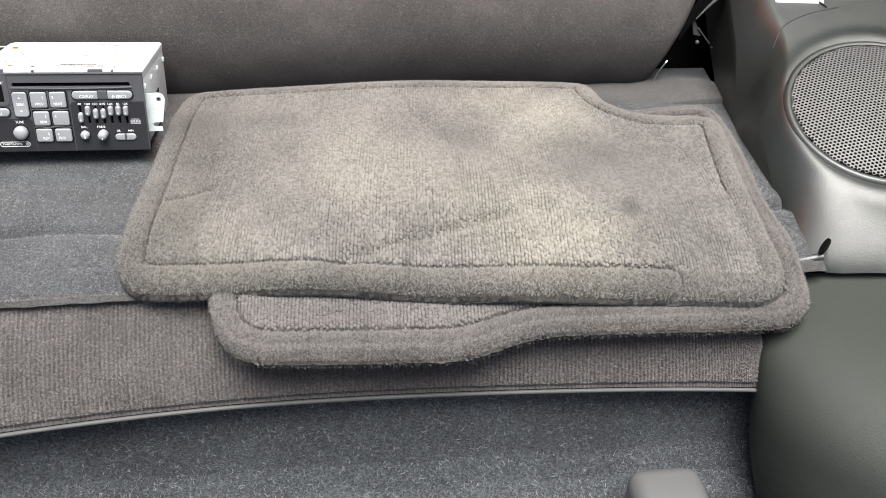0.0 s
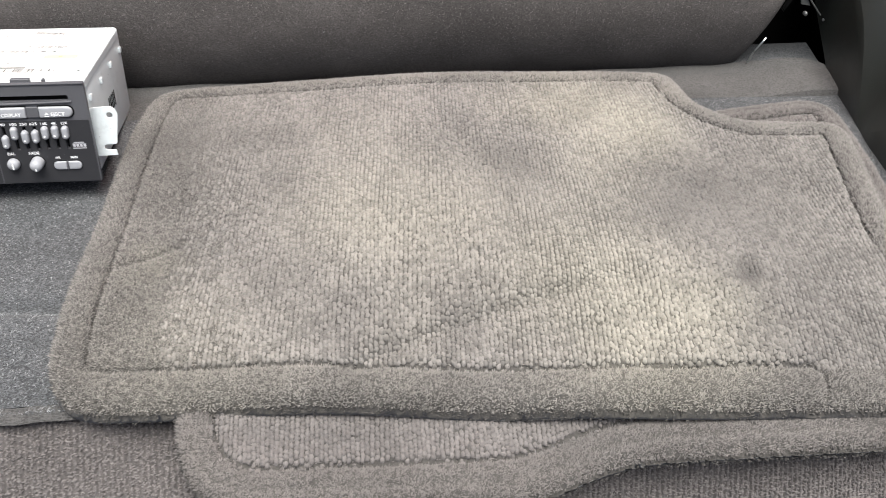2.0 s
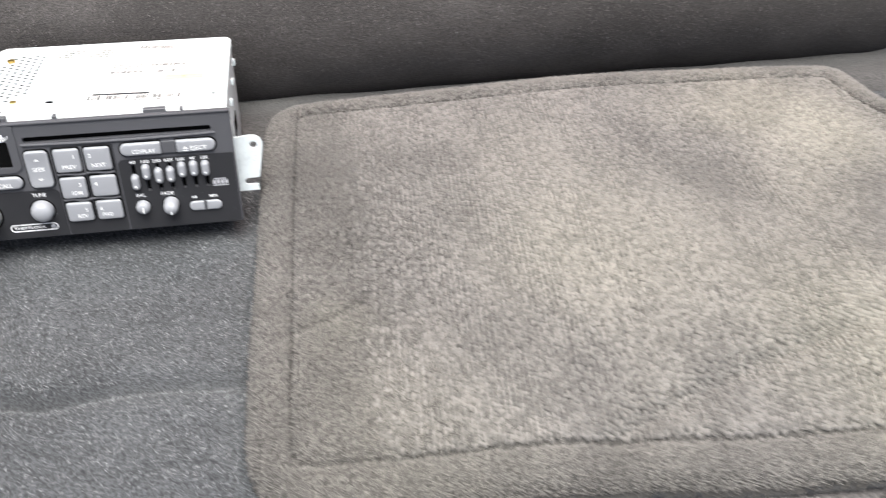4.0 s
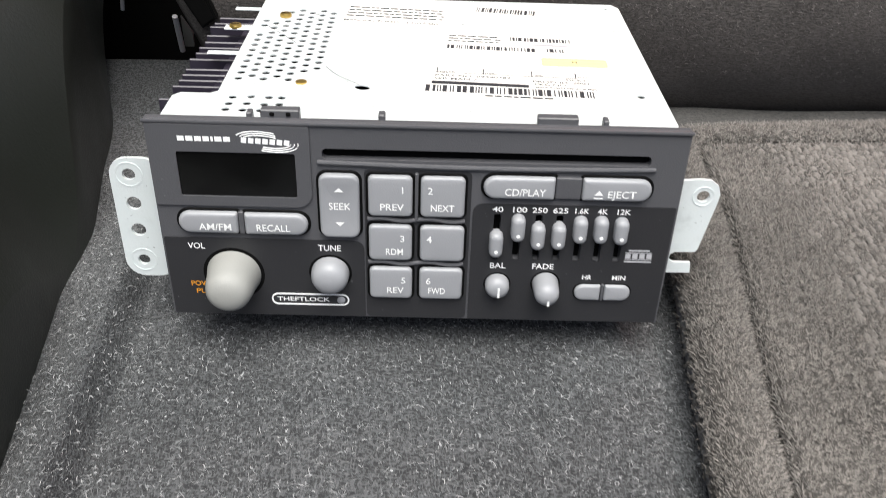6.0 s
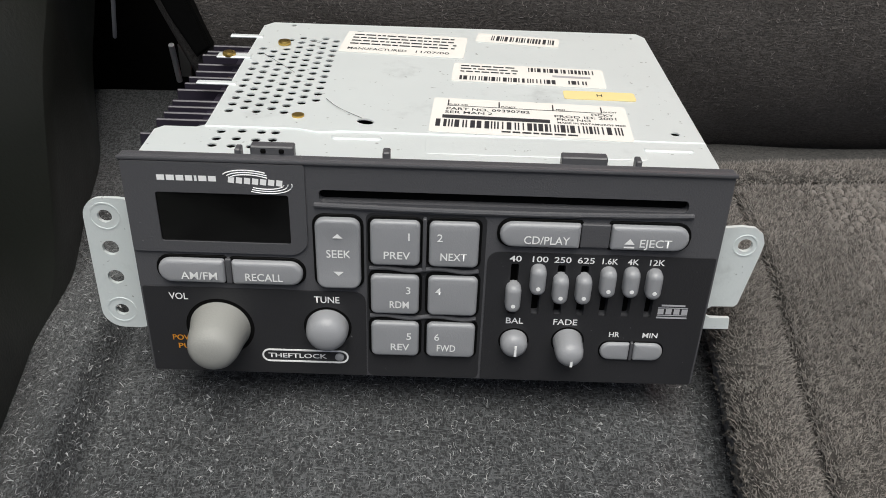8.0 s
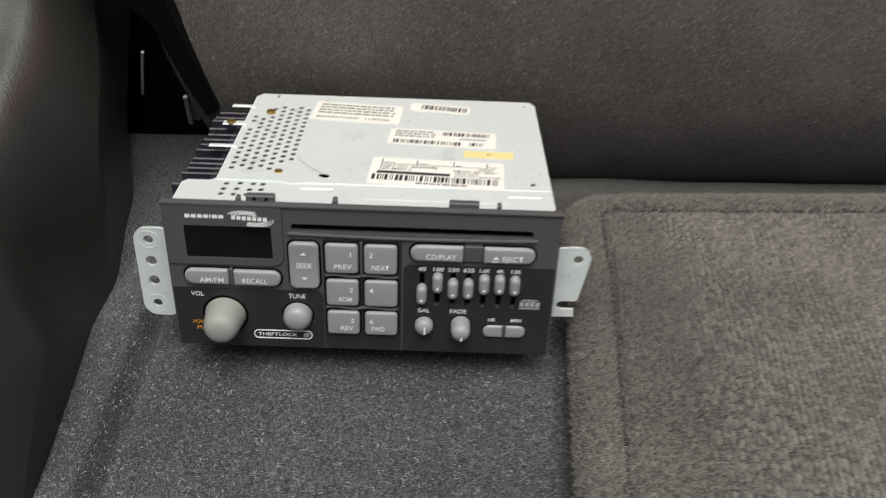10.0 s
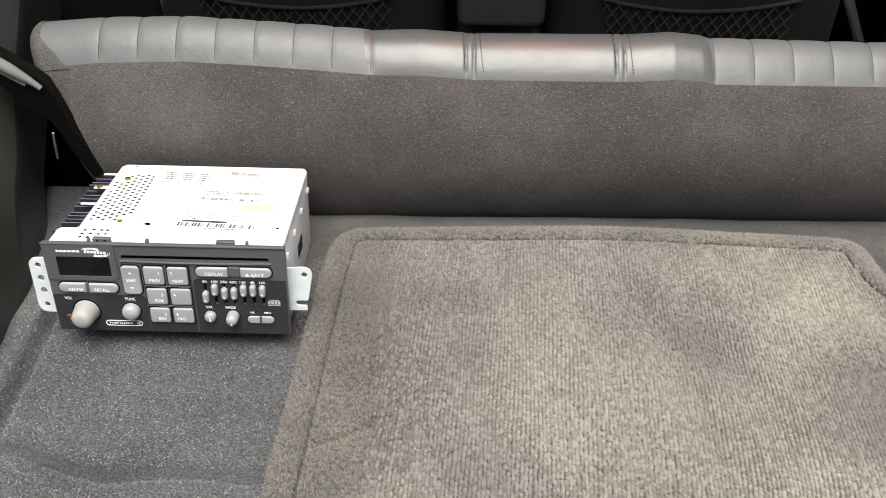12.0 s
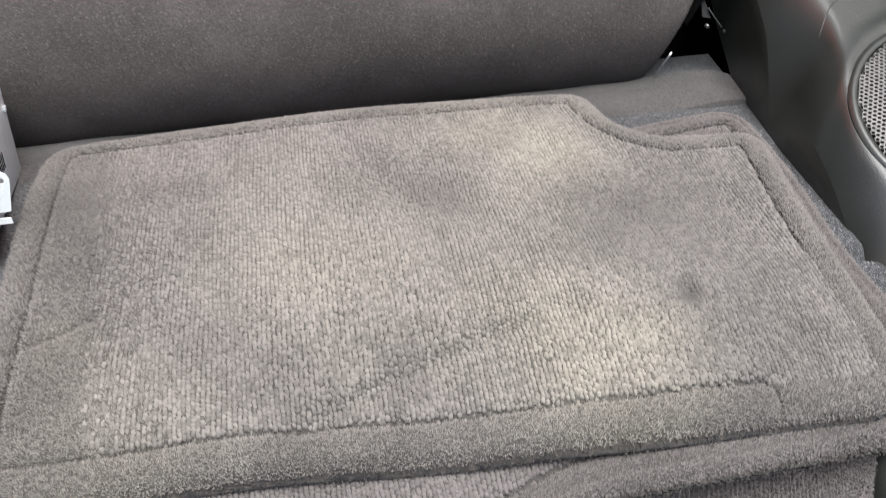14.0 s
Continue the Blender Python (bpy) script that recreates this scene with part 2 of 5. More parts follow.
GREY_CARPET = heather("grey_needle_felt", (0.036, 0.037, 0.039), (0.112, 0.1155, 0.120), 0.47, 1400.0)
WELL_CARPET = heather("blue_grey_needle_felt", (0.028, 0.030, 0.033), (0.085, 0.091, 0.098), 0.47, 800.0)
STRIP_FELT = heather("brown_grey_felt", (0.044, 0.0425, 0.0415), (0.092, 0.089, 0.0865), 0.44, 1100.0)
SEAT_FELT = heather("dark_seat_felt", (0.056, 0.051, 0.0488), (0.098, 0.090, 0.086), 0.45, 1200.0)
TAUPE = (0.158, 0.148, 0.138)
FADED = (0.226, 0.213, 0.182)
BLOTS = ((0.225, 0.925, 0.08, 0.70), (0.192, 0.835, 0.065, 0.55), (0.250, 0.885, 0.055, 0.45), (0.165, 0.945, 0.07, 0.40), (0.175, 0.722, 0.090, 0.50), (0.162, 0.672, 0.085, 0.55), (0.205, 0.650, 0.075, 0.42), (0.250, 0.676, 0.05, 0.45), (0.067, 0.777, 0.11, 0.50), (-0.001, 0.772, 0.08, 0.30), (-0.015, 0.835, 0.08, 0.25), (0.004, 0.915, 0.07, 0.20), (-0.114, 0.675, 0.09, 0.35), (0.020, 0.672, 0.05, 0.20), (-0.158, 0.752, 0.03, 0.35))
# Dark marks: soil, one in the dent, and the fold's shade (last two).
SOIL_AND_SHADE = ((0.122, 0.856, 0.035, 0.55), (0.124, 0.815, 0.06, 0.20), (0.285, 0.780, 0.075, 0.45), (0.268, 0.709, 0.018, 0.90), (0.222, 0.765, 0.04, 0.25), (0.305, 0.665, 0.07, 0.35), (-0.012, 0.676, 0.045, 0.35), (-0.110, 0.900, 0.08, 0.30), (-0.160, 0.905, 0.06, 0.25), (0.250, 0.812, 0.05, 0.30), (-0.066, 0.737, 0.05, 0.22), (0.022, 0.668, 0.020, 0.45), (0.065, 0.684, 0.018, 0.35))
# Backing at 0.40 of the pile colour holds the shade between tufts.
SHADED_BACKING = tuple(0.40 * c for c in TAUPE)
MAT_PILE = tufted("shaded_taupe_backing", SHADED_BACKING, tuple(0.40 * c for c in FADED), BLOTS, soil_and_shade=SOIL_AND_SHADE)
MAT_TUFT = tufted("taupe_tufts", TAUPE, FADED, BLOTS, True, 0.21, SOIL_AND_SHADE)
MAT_FUZZ = tufted("taupe_yarn_ends", tuple(0.91 * c for c in TAUPE), FADED, BLOTS, True, 0.62, SOIL_AND_SHADE)
UNDER_PILE = tufted("shaded_taupe_backing_clean", SHADED_BACKING, FADED)
# Under mat: faintly mauve, and darkened for the shade it lies in.
UNDER_TUFT = tufted("shaded_taupe_tufts_clean", tuple(m * c for m, c in zip((0.86, 0.84, 0.86), TAUPE)), FADED, (), True, 0.12)
UNDER_FUZZ = tufted("shaded_taupe_yarn_ends_clean", tuple(m * c for m, c in zip((0.84, 0.82, 0.84), TAUPE)), FADED, (), True, 0.45)
# Flap cloth is darker than its tufts, holding the shade between ribs.
FLAP_PILE = tufted("shaded_brown_grey_loop", (0.090, 0.082, 0.079), FADED)
FLAP_TUFT = tufted("brown_grey_tufts", (0.138, 0.126, 0.1225), FADED, (), True, 0.18)
SHELF_FIBRE = fibre_material("grey_felt_fibre", ((0.0, (0.022, 0.023, 0.024)), (0.40, (0.106, 0.1125, 0.116)), (0.80, (0.215, 0.220, 0.226)), (1.0, (0.36, 0.366, 0.372))))
WELL_FIBRE = fibre_material("blue_felt_fibre", ((0.0, (0.030, 0.032, 0.035)), (0.50, (0.080, 0.085, 0.092)), (0.85, (0.150, 0.158, 0.169)), (1.0, (0.30, 0.310, 0.325))))
SEAT_FIBRE = fibre_material("seat_felt_fibre", ((0.0, (0.038, 0.034, 0.032)), (0.6, (0.080, 0.072, 0.068)), (1.0, (0.22, 0.202, 0.192))))
PANEL = plain("dark_trim_plastic", (0.014, 0.0165, 0.0135), 0.42, grain=0.3, grain_scale=700, spec=0.9)
PANEL_LOW = plain("dark_arch_plastic", (0.027, 0.030, 0.025), 0.62, grain=0.5, grain_scale=500, spec=0.35)
VINYL = plain("grey_vinyl", (0.094, 0.0985, 0.100), 0.50, grain=0.6, grain_scale=170)
VINYL_SMOOTH = plain("smooth_grey_vinyl", (0.066, 0.069, 0.070), 0.34, grain=0.35, grain_scale=110)
BLACK = plain("black_plastic", (0.012, 0.012, 0.013), 0.4)
# Near-black puts the shade of slots, holes, hollows and cabin shell into colour.
DARK = plain("unlit_black", (0.003, 0.003, 0.003), 0.9, spec=0.1)
MATT_BLACK = plain("matt_black_plastic", (0.003, 0.003, 0.003), 0.55, spec=0.12)
RAIL = plain("satin_grey_plastic", (0.15, 0.152, 0.147), 0.62, spec=0.3)
PLEAT = plain("dark_pleat_thread", (0.035, 0.035, 0.033), 0.8)
LINT = fibre_material("pale_lint", ((0.0, (0.15, 0.145, 0.14)), (1.0, (0.36, 0.36, 0.35))))
STEEL = plain("bright_steel", (0.42, 0.43, 0.43), 0.3, metal=0.9)
PIPING = plain("grey_piping", (0.036, 0.036, 0.035), 0.75, spec=0.2)
HEM = plain("grey_hem_piping", (0.085, 0.085, 0.084), 0.6, vary=0.2, spec=0.3)
PIN = plain("dull_steel_pin", (0.20, 0.20, 0.20), 0.38, metal=0.9)
ROOF = plain("headliner", (0.10, 0.10, 0.095), 0.9)
CAP_GREY = plain("grey_cap_plastic", (0.105, 0.105, 0.105), 0.42)
WEBBING = plain("off_white_webbing", (0.75, 0.74, 0.78), 0.8)
GRILLE = plain("grille_metal", (0.17, 0.166, 0.162), 0.45, metal=0.3)
NET = plain("dark_net_cord", (0.05, 0.055, 0.05), 0.8)
CONSOLE = plain("console_plastic", (0.075, 0.078, 0.075), 0.35)
DARK_CLOTH = plain("dark_seat_cloth", (0.024, 0.026, 0.024), 0.9)
# Added red glow, made to tint the reflection in the smooth vinyl.
RED_GLOW = plain("red_glow", (0.55, 0.03, 0.01), 0.25)
red = RED_GLOW.node_tree.nodes["Principled BSDF"]
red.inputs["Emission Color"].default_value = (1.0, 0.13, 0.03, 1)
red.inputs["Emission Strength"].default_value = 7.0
CONCRETE = plain("worn_concrete", (0.16, 0.158, 0.155), 0.9, grain=0.3, grain_scale=80)


def fibres(name, f, n, length, width, mat, parent, seed, flat=0.35, curl=1.6, bends=2):
    """Loose curled fibres on a surface: f(u, v) takes arrays in 0..1 and gives points and normals."""
    rng = np.random.default_rng(seed)
    p, nor = f(rng.random(n), rng.random(n))
    r = rng.normal(size=(n, 3))
    tan = r - (r * nor).sum(1, keepdims=True) * nor
    tan /= np.linalg.norm(tan, axis=1, keepdims=True)
    side = np.cross(nor, tan)
    ln = length * (0.4 + 1.0 * rng.random((n, 1)))
    rise = ln * flat * rng.random((n, 1))
    bend = rng.normal(size=(n, 1)) * curl
    w = width * (0.6 + 0.8 * rng.random((n, 1))) * 0.5
    rows, at, way = [], p - nor * 0.0004, np.zeros((n, 1))
    for k in range(bends + 1):
        d = np.cos(way) * tan + np.sin(way) * side
        q = np.cross(nor, d)
        thin = w * (1.0 if k < bends else 0.35)
        h = nor * rise * math.sin(math.pi * (k + 0.3) / (bends + 0.8))
        rows += [at + h - q * thin, at + h + q * thin]
        at = at + d * ln / bends
        way = way + bend * 2 / bends / 1.5
    v = np.stack(rows, 1).reshape(-1, 3)
    k = np.arange(n)[:, None] * (2 * bends + 2)
    faces = np.concatenate([k + [2 * j, 2 * j + 1, 2 * j + 3, 2 * j + 2] for j in range(bends)], 0)
    ob = part(name, from_arrays(v, faces), mat, parent, smooth=False)
    ob["kind"] = "stuff"
    return ob


def tufts(name, base, height, size, mat, parent, seed, lean=(0.0, -0.3), stand=1.0):
    """Cut pile: one small leaning tuft of yarn at each point of the base."""
    rng = np.random.default_rng(seed)
    n = len(base)
    size = size * (0.75 + 0.5 * rng.random((n, 1)))
    turn = rng.random((n, 1)) * 6.283
    ring = []
    for k in range(3):
        a = turn + k * 2.0944
        ring.append(base + np.concatenate([np.cos(a) * size, np.sin(a) * size, np.full((n, 1), -0.0006)], 1))
    tip = base + np.concatenate([rng.normal(size=(n, 2)) * 0.0008 + np.broadcast_to(np.asarray(lean), (n, 2)) * height[:, None], height[:, None] * stand], 1)
    v = np.stack(ring + [tip], 1).reshape(-1, 3)
    k = np.arange(n)[:, None] * 4
    me = from_arrays(v, np.concatenate([k + [0, 1, 3], k + [1, 2, 3], k + [2, 0, 3]], 0))
    me.shade_smooth()
    me.materials.append(mat)
    ob = new(name, me)
    ob.parent = parent
    ob["kind"] = "stuff"
    return ob


def tuft_bodies(name, base, size, height, lean, slope, turn, mat, parent, seed):
    """Rounded heads of pile yarn, one at each point, square to the slope: size holds half widths across and along the rows."""
    rng = np.random.default_rng(seed)
    n = len(base)
    rings = []
    way = np.stack([lean[:, 0] - slope[:, 0], lean[:, 1] - slope[:, 1], np.ones(n)], 1)
    way *= height[:, None] / np.linalg.norm(way, axis=1, keepdims=True)
    for f, h in ((1.0, -0.25), (0.74, 0.66)):
        for k in range(5):
            a = turn + k * math.tau / 5 + rng.normal(size=n) * 0.25
            w = f * (0.82 + 0.36 * rng.random(n))
            dx, dy = np.cos(a) * size[:, 0] * w, np.sin(a) * size[:, 1] * w
            rings.append(base + np.stack([dx, dy, slope[:, 0] * dx + slope[:, 1] * dy], 1) + way * h)
    rings.append(base + way)
    v = np.stack(rings, 1).reshape(-1, 3)
    k = np.arange(n)[:, None] * 11
    faces = []
    for j in range(5):
        i = (j + 1) % 5
        faces += [k + [j, i, 5 + i], k + [j, 5 + i, 5 + j], k + [5 + j, 5 + i, 10]]
    me = from_arrays(v, np.concatenate(faces, 0))
    me.shade_smooth()
    me.materials.append(mat)
    ob = new(name, me)
    ob.parent = parent
    ob["kind"] = "stuff"
    return ob


# ---- the setting ----
def seat_dip(x, y):
    """The shelf falls away where it runs under the seat back."""
    return 0.010 * smooth01((y - 1.028) / 0.055) * smooth01((0.425 - x) / 0.05) * smooth01((x + 0.41) / 0.05)


def fold_at(x):
    """Where the crease across the shelf runs."""
    return 0.7505 + 0.020 * np.clip((-0.33 - x) / 0.07, 0, 1) + 0.003 * np.sin(40 * x)


def shelf_z(x, y):
    """The carpeted shelf: level, a shallow crease across it, its front edge rolled down."""
    fold_y = fold_at(x)
    z = -0.020 - 0.0110 * np.exp(-((y - fold_y) / 0.0070) ** 2) + 0.0030 * np.exp(-((y - fold_y + 0.022) / 0.013) ** 2) - 0.0014 * np.exp(-((y - 0.695 - 0.004 * np.sin(31 * x)) / 0.004) ** 2) + 0.0012 * np.sin(23 * x + 3) * np.sin(17 * y)
    fold = smooth01((1.0 - y) / 0.05)
    z = z + 0.006 * smooth01((-0.4295 - x) / 0.008) * (0.5 + 0.5 * fold) - 0.0048 * np.exp(-((x + 0.4260) / 0.0045) ** 2) * fold + 0.0022 * np.exp(-((x + 0.4370) / 0.006) ** 2) * fold - 0.010 * smooth01((-0.440 - x) / 0.025) * fold
    return z - 0.010 * np.clip((0.700 - y) / 0.04, 0, 1) ** 2 - seat_dip(x, y)


def side_x(y):
    """Half width of the shelf at y."""
    return float(np.interp(y, (0.50, 0.67, 0.74, 0.82, 0.90, 0.96, 1.05, 1.10, 1.20), (0.443, 0.448, 0.454, 0.459, 0.466, 0.476, 0.487, 0.492, 0.505)))


shelf = tagged(new("floor_shelf"), "dark grey heather carpet over the cargo shelf behind the seat", "shelf", kind="structure")


def shelf_top(u, v):
    y = 0.662 + (1.103 - 0.662) * v
    w = side_x(y) + 0.006
    x = -w - 0.004 + 2 * w * u
    return x, y, float(shelf_z(x, y))


def edge_lip(u, v):
    x = -0.46 + 0.92 * u
    return x, 0.662 - 0.010 * math.sin(math.pi * v) + 0.0008 * math.sin(170 * x) * math.sin(47 * x), float(shelf_z(x, 0.662)) - 0.010 * v


part("carpet", sheet(shelf_top, list(np.linspace(0, 0.075, 60)) + list(np.linspace(0.081, 1, 140)), np.linspace(0, 1, 130)), GREY_CARPET, shelf)
part("edge", sheet(edge_lip, np.linspace(0, 1, 400), np.linspace(0, 1, 7), True), STRIP_FELT, shelf, "worn brownish edge of the carpet")


def strip_point(u, v):
    y = 0.991 + 0.081 * v + 0.0012 * math.sin(40 * u)
    x = (2 * u - 1) * (side_x(y) + 0.002)
    y = y + 0.018 * v * float(smooth01((-x - 0.39) / 0.06)) - 0.013 * v * float(smooth01((x - 0.38) / 0.06))
    x = x - math.copysign(0.024, x) * max(0.0, (v - 0.55) / 0.45) ** 3 * float(smooth01((abs(x) - 0.40) / 0.09))
    return x, y, -0.0165 - 0.002 * abs(v - 0.5) - 0.008 * (0.012 / (0.012 + v)) + 0.0006 * math.sin(60 * u) + 0.003 * float(smooth01((x - 0.38) / 0.08)) - float(seat_dip(x, y))


tagged(part("trim_strip", sheet(strip_point, np.linspace(0, 1, 120), np.linspace(0, 1, 24)), STRIP_FELT), "smooth brown-grey felt strip along the foot of the seat back", "felt strip", kind="structure")

flap_dip = lambda x: 0.607 - 0.022 * min(1.0, abs(x - 0.03) / 0.36) ** 2


def flap_point(u, v):
    x = -0.50 + 0.948 * u - 0.06 * min(1, v * 2) * u ** 12
    top, low = (0.664, -0.036), (flap_dip(x), -0.122)
    bow = 0.006 * math.sin(math.pi * v)
    tuft = 0.0005 * math.cos(2 * math.pi * 244 * u)
    return x, top[0] + (low[0] - top[0]) * v - bow - tuft, top[1] + (low[1] - top[1]) * v + bow * 0.6 + tuft + 0.0015 * math.sin(11 * x) * math.sin(5 * v)


flap = thing("cover_flap", "brown-grey ribbed carpet flap with piped hem under the shelf", "flap")
part("cloth", sheet(flap_point, np.linspace(0, 1, 1465), np.linspace(0, 1, 24), True), FLAP_PILE, flap)
rng = np.random.default_rng(9)
grid = [(u, v) for v in np.linspace(0.01, 0.94, 46) for u in np.repeat(np.arange(245) / 244, 4)]
spots = np.array([flap_point(u + 0.0005 * math.sin(37 * v + 9 * math.sin(60 * u)) + rng.normal() * 0.0010, v + rng.normal() * 0.012) for u, v in grid])
tufts("nap", spots + np.array((0, -0.0004, 0.0004)), 0.0009 + 0.0010 * rng.random(len(spots)), 0.0009, FLAP_TUFT, flap, 12, (0.0, -0.9))
part("piping", tube([Vector(flap_point(u, 1)) + Vector((0, -0.002, -0.002)) for u in np.linspace(0, 1, 90)], 0.0020), HEM, flap, "smooth grey piping")
part("stitching", tube([Vector(flap_point(u, 0.955)) + Vector((0, -0.0012, 0.0004)) for u in np.linspace(0, 1, 90)], 0.0007, 6), BLACK, flap, "dark sewn line above the piping")


WELL_LINE = ((0.650, -0.06), (0.630, -0.12), (0.618, -0.17), (0.606, -0.215), (0.590, -0.238), (0.560, -0.247), (0.45, -0.252), (0.20, -0.255), (-0.12, -0.255))


def well_point(u, v):
    """The wall under the flap and the floor of the well."""
    x = -0.52 + 0.98 * u
    k = v * (len(WELL_LINE) - 1)
    i = min(int(k), len(WELL_LINE) - 2)
    f = k - i
    y, z = (WELL_LINE[i][j] * (1 - f) + WELL_LINE[i + 1][j] * f for j in (0, 1))
    return x, y, z + 0.002 * math.sin(31 * x) * math.sin(19 * y)


well = tagged(new("floor_well"), "blue-grey heather carpet lining the cargo well", "carpet", kind="structure")
part("lining", sheet(well_point, np.linspace(0, 1, 100), np.linspace(0, 1, 90), True), WELL_CARPET, well)



def shelf_spots(u, v):
    """Fibres are moved off the crease; bare dark felt stands in for shade."""
    x, y = -0.475 + 0.35 * u, 0.657 + 0.336 * v
    off = y - fold_at(x)
    y = np.where(np.abs(off) < 0.0065, y + np.sign(off) * (0.0065 + 0.05 * u), y)
    return np.stack([x, y, shelf_z(x, y)], 1), np.tile((0.0, 0.0, 1.0), (len(u), 1))


fibres("nap", shelf_spots, 62000, 0.0030, 0.00021, SHELF_FIBRE, shelf, 21, 0.35, 3.4, 3)
fibres("nap", shelf_spots, 14000, 0.0022, 0.00060, SHELF_FIBRE, shelf, 26, 0.30, 1.8)
fibres("nap", shelf_spots, 72000, 0.0020, 0.00030, SHELF_FIBRE, shelf, 25, 0.35, 1.8)
fibres("nap", lambda u, v: (np.stack([0.30 + 0.17 * u, 0.90 + 0.09 * v, shelf_z(0.30 + 0.17 * u, 0.90 + 0.09 * v)], 1), np.tile((0.0, 0.0, 1.0), (len(u), 1))), 9000, 0.0028, 0.00035, SHELF_FIBRE, shelf, 22)


def right_spots(u, v):
    """The sliver of carpet between the mats and the right trim."""
    y = 0.66 + 0.25 * v
    x = 0.40 + (np.interp(y, (0.67, 0.74, 0.82, 0.90), (0.446, 0.452, 0.457, 0.464)) - 0.40) * u
    return np.stack([x, y, shelf_z(x, y)], 1), np.tile((0.0, 0.0, 1.0), (len(u), 1))


fibres("nap", right_spots, 14000, 0.0032, 0.00026, SHELF_FIBRE, shelf, 23, 0.6)


def well_spots(u, v):
    yz = np.array(WELL_LINE)
    k = 1 + 4.6 * v
    y, z = np.interp(k, np.arange(len(yz)), yz[:, 0]), np.interp(k, np.arange(len(yz)), yz[:, 1])
    x = -0.46 + 0.86 * u
    i = np.clip(k.astype(int), 0, len(yz) - 2)
    d = yz[i + 1] - yz[i]
    n = np.stack([np.zeros(len(u)), d[:, 1], -d[:, 0]], 1)
    n /= np.linalg.norm(n, axis=1, keepdims=True)
    return np.stack([x, y, z + 0.002 * np.sin(31 * x) * np.sin(19 * y)], 1), n


fibres("nap", well_spots, 40000, 0.0050, 0.00034, WELL_FIBRE, well, 24, 0.35, 2.2)

# a grey plastic cap standing in the well
cap = thing("fastener_cap", "grey rounded plastic cap standing on the well carpet", "plastic cap")
part("dome", block((0.072, 0.060, 0.070), 0.016, (0.289, 0.524, -0.216), 5), CAP_GREY, cap)
part("collar", block((0.086, 0.074, 0.012), 0.004, (0.289, 0.524, -0.250), 2), CAP_GREY, cap)


# ---- side trim ----
SPK = Vector((0.583, 0.825, 0.0484))


def ledge_z(x, y):
    return 0.049 + 0.119 * (x - 0.588) + 0.402 * (y - 0.825)


def trim_z(x, y):
    """Right trim as a relief: a low apron, with a rounded step up to the speaker ledge and the shoulder behind it."""
    lift = float(smooth01((x - side_x(y)) / 0.06))
    apron = -0.040 + 0.10 * max(0.0, x - 0.449) * lift + 0.35 * max(0.0, y - 0.95) * lift
    d1 = math.hypot(x - SPK.x, (y - 0.825) * (0.76 if y < 0.825 else 1.0)) - 0.108
    d2 = max(0.508 - x, 0.90 - y)
    h = max(0.0, min(1.0, 0.5 + 0.5 * (d2 - d1) / 0.05))
    d = d2 * (1 - h) + d1 * h - 0.05 * h * (1 - h)
    k = min(1.0, max(0.0, (d + 0.010) / (0.042 + 0.030 * float(smooth01((0.78 - y) / 0.1)) + 0.030 * float(smooth01((y - 0.92) / 0.08)))))
    up = 0.55 * (1 - k ** 4) ** 1.3 + 0.45 * (1 - k * k * (3 - 2 * k))
    top = ledge_z(x, y) + 0.25 * max(0.0, y - 1.0) * max(0, min(1, (x - 0.5) / 0.1))
    rim = 0.0030 * math.exp(-((math.hypot(x - SPK.x, y - 0.825) - 0.1045) / 0.010) ** 2)
    return apron + (max(top, apron) - apron) * up + rim


def trim_point(u, v):
    x1 = 0.55 * u
    y0 = 0.666 - 0.13 * x1
    y = y0 + (1.40 - y0) * v
    xb = side_x(y)
    if u < 0.03:
        return xb + 0.001 * u, y, trim_z(xb, y) - 0.10 * (1 - u / 0.03)
    w = (u - 0.03) / 0.97
    x = xb + 0.345 * w ** 1.4
    return x, y, trim_z(x, y)


ARCH_IN = spline([(0.449, 0.668, -0.049), (0.396, 0.628, -0.077), (0.386, 0.602, -0.12), (0.390, 0.585, -0.19), (0.408, 0.56, -0.27)], 12)
ARCH_OUT = spline([(0.80, 0.60, 0.005), (0.80, 0.42, -0.03), (0.78, 0.33, -0.09), (0.74, 0.25, -0.17), (0.70, 0.18, -0.27)], 12)


def cheek_point(u, v):
    """The lower trim round the wheel arch, a swelling cheek below the seam."""
    k = v * (len(ARCH_IN) - 1)
    i = min(int(k), len(ARCH_IN) - 2)
    p = ARCH_IN[i].lerp(ARCH_IN[i + 1], k - i).lerp(ARCH_OUT[i].lerp(ARCH_OUT[i + 1], k - i), u)
    p = p + Vector((-0.05, -0.055, 0.02)) * math.sin(math.pi * u ** 0.62) * float(smooth01(v * 1.6))
    return p.x, p.y, p.z


def mirrored(f, sgn):
    """The same surface on the other side, where it swells inwards a little near the seat."""
    def other(u, v):
        x, y, z = f(u, v)
        return -x + 0.001 + 0.0105 * float(smooth01((y - 0.90) / 0.06) * smooth01((1.10 - y) / 0.09)), y, z
    return f if sgn > 0 else other


along = list(np.linspace(0, 0.03, 6)) + list(np.linspace(0.034, 1, 110))
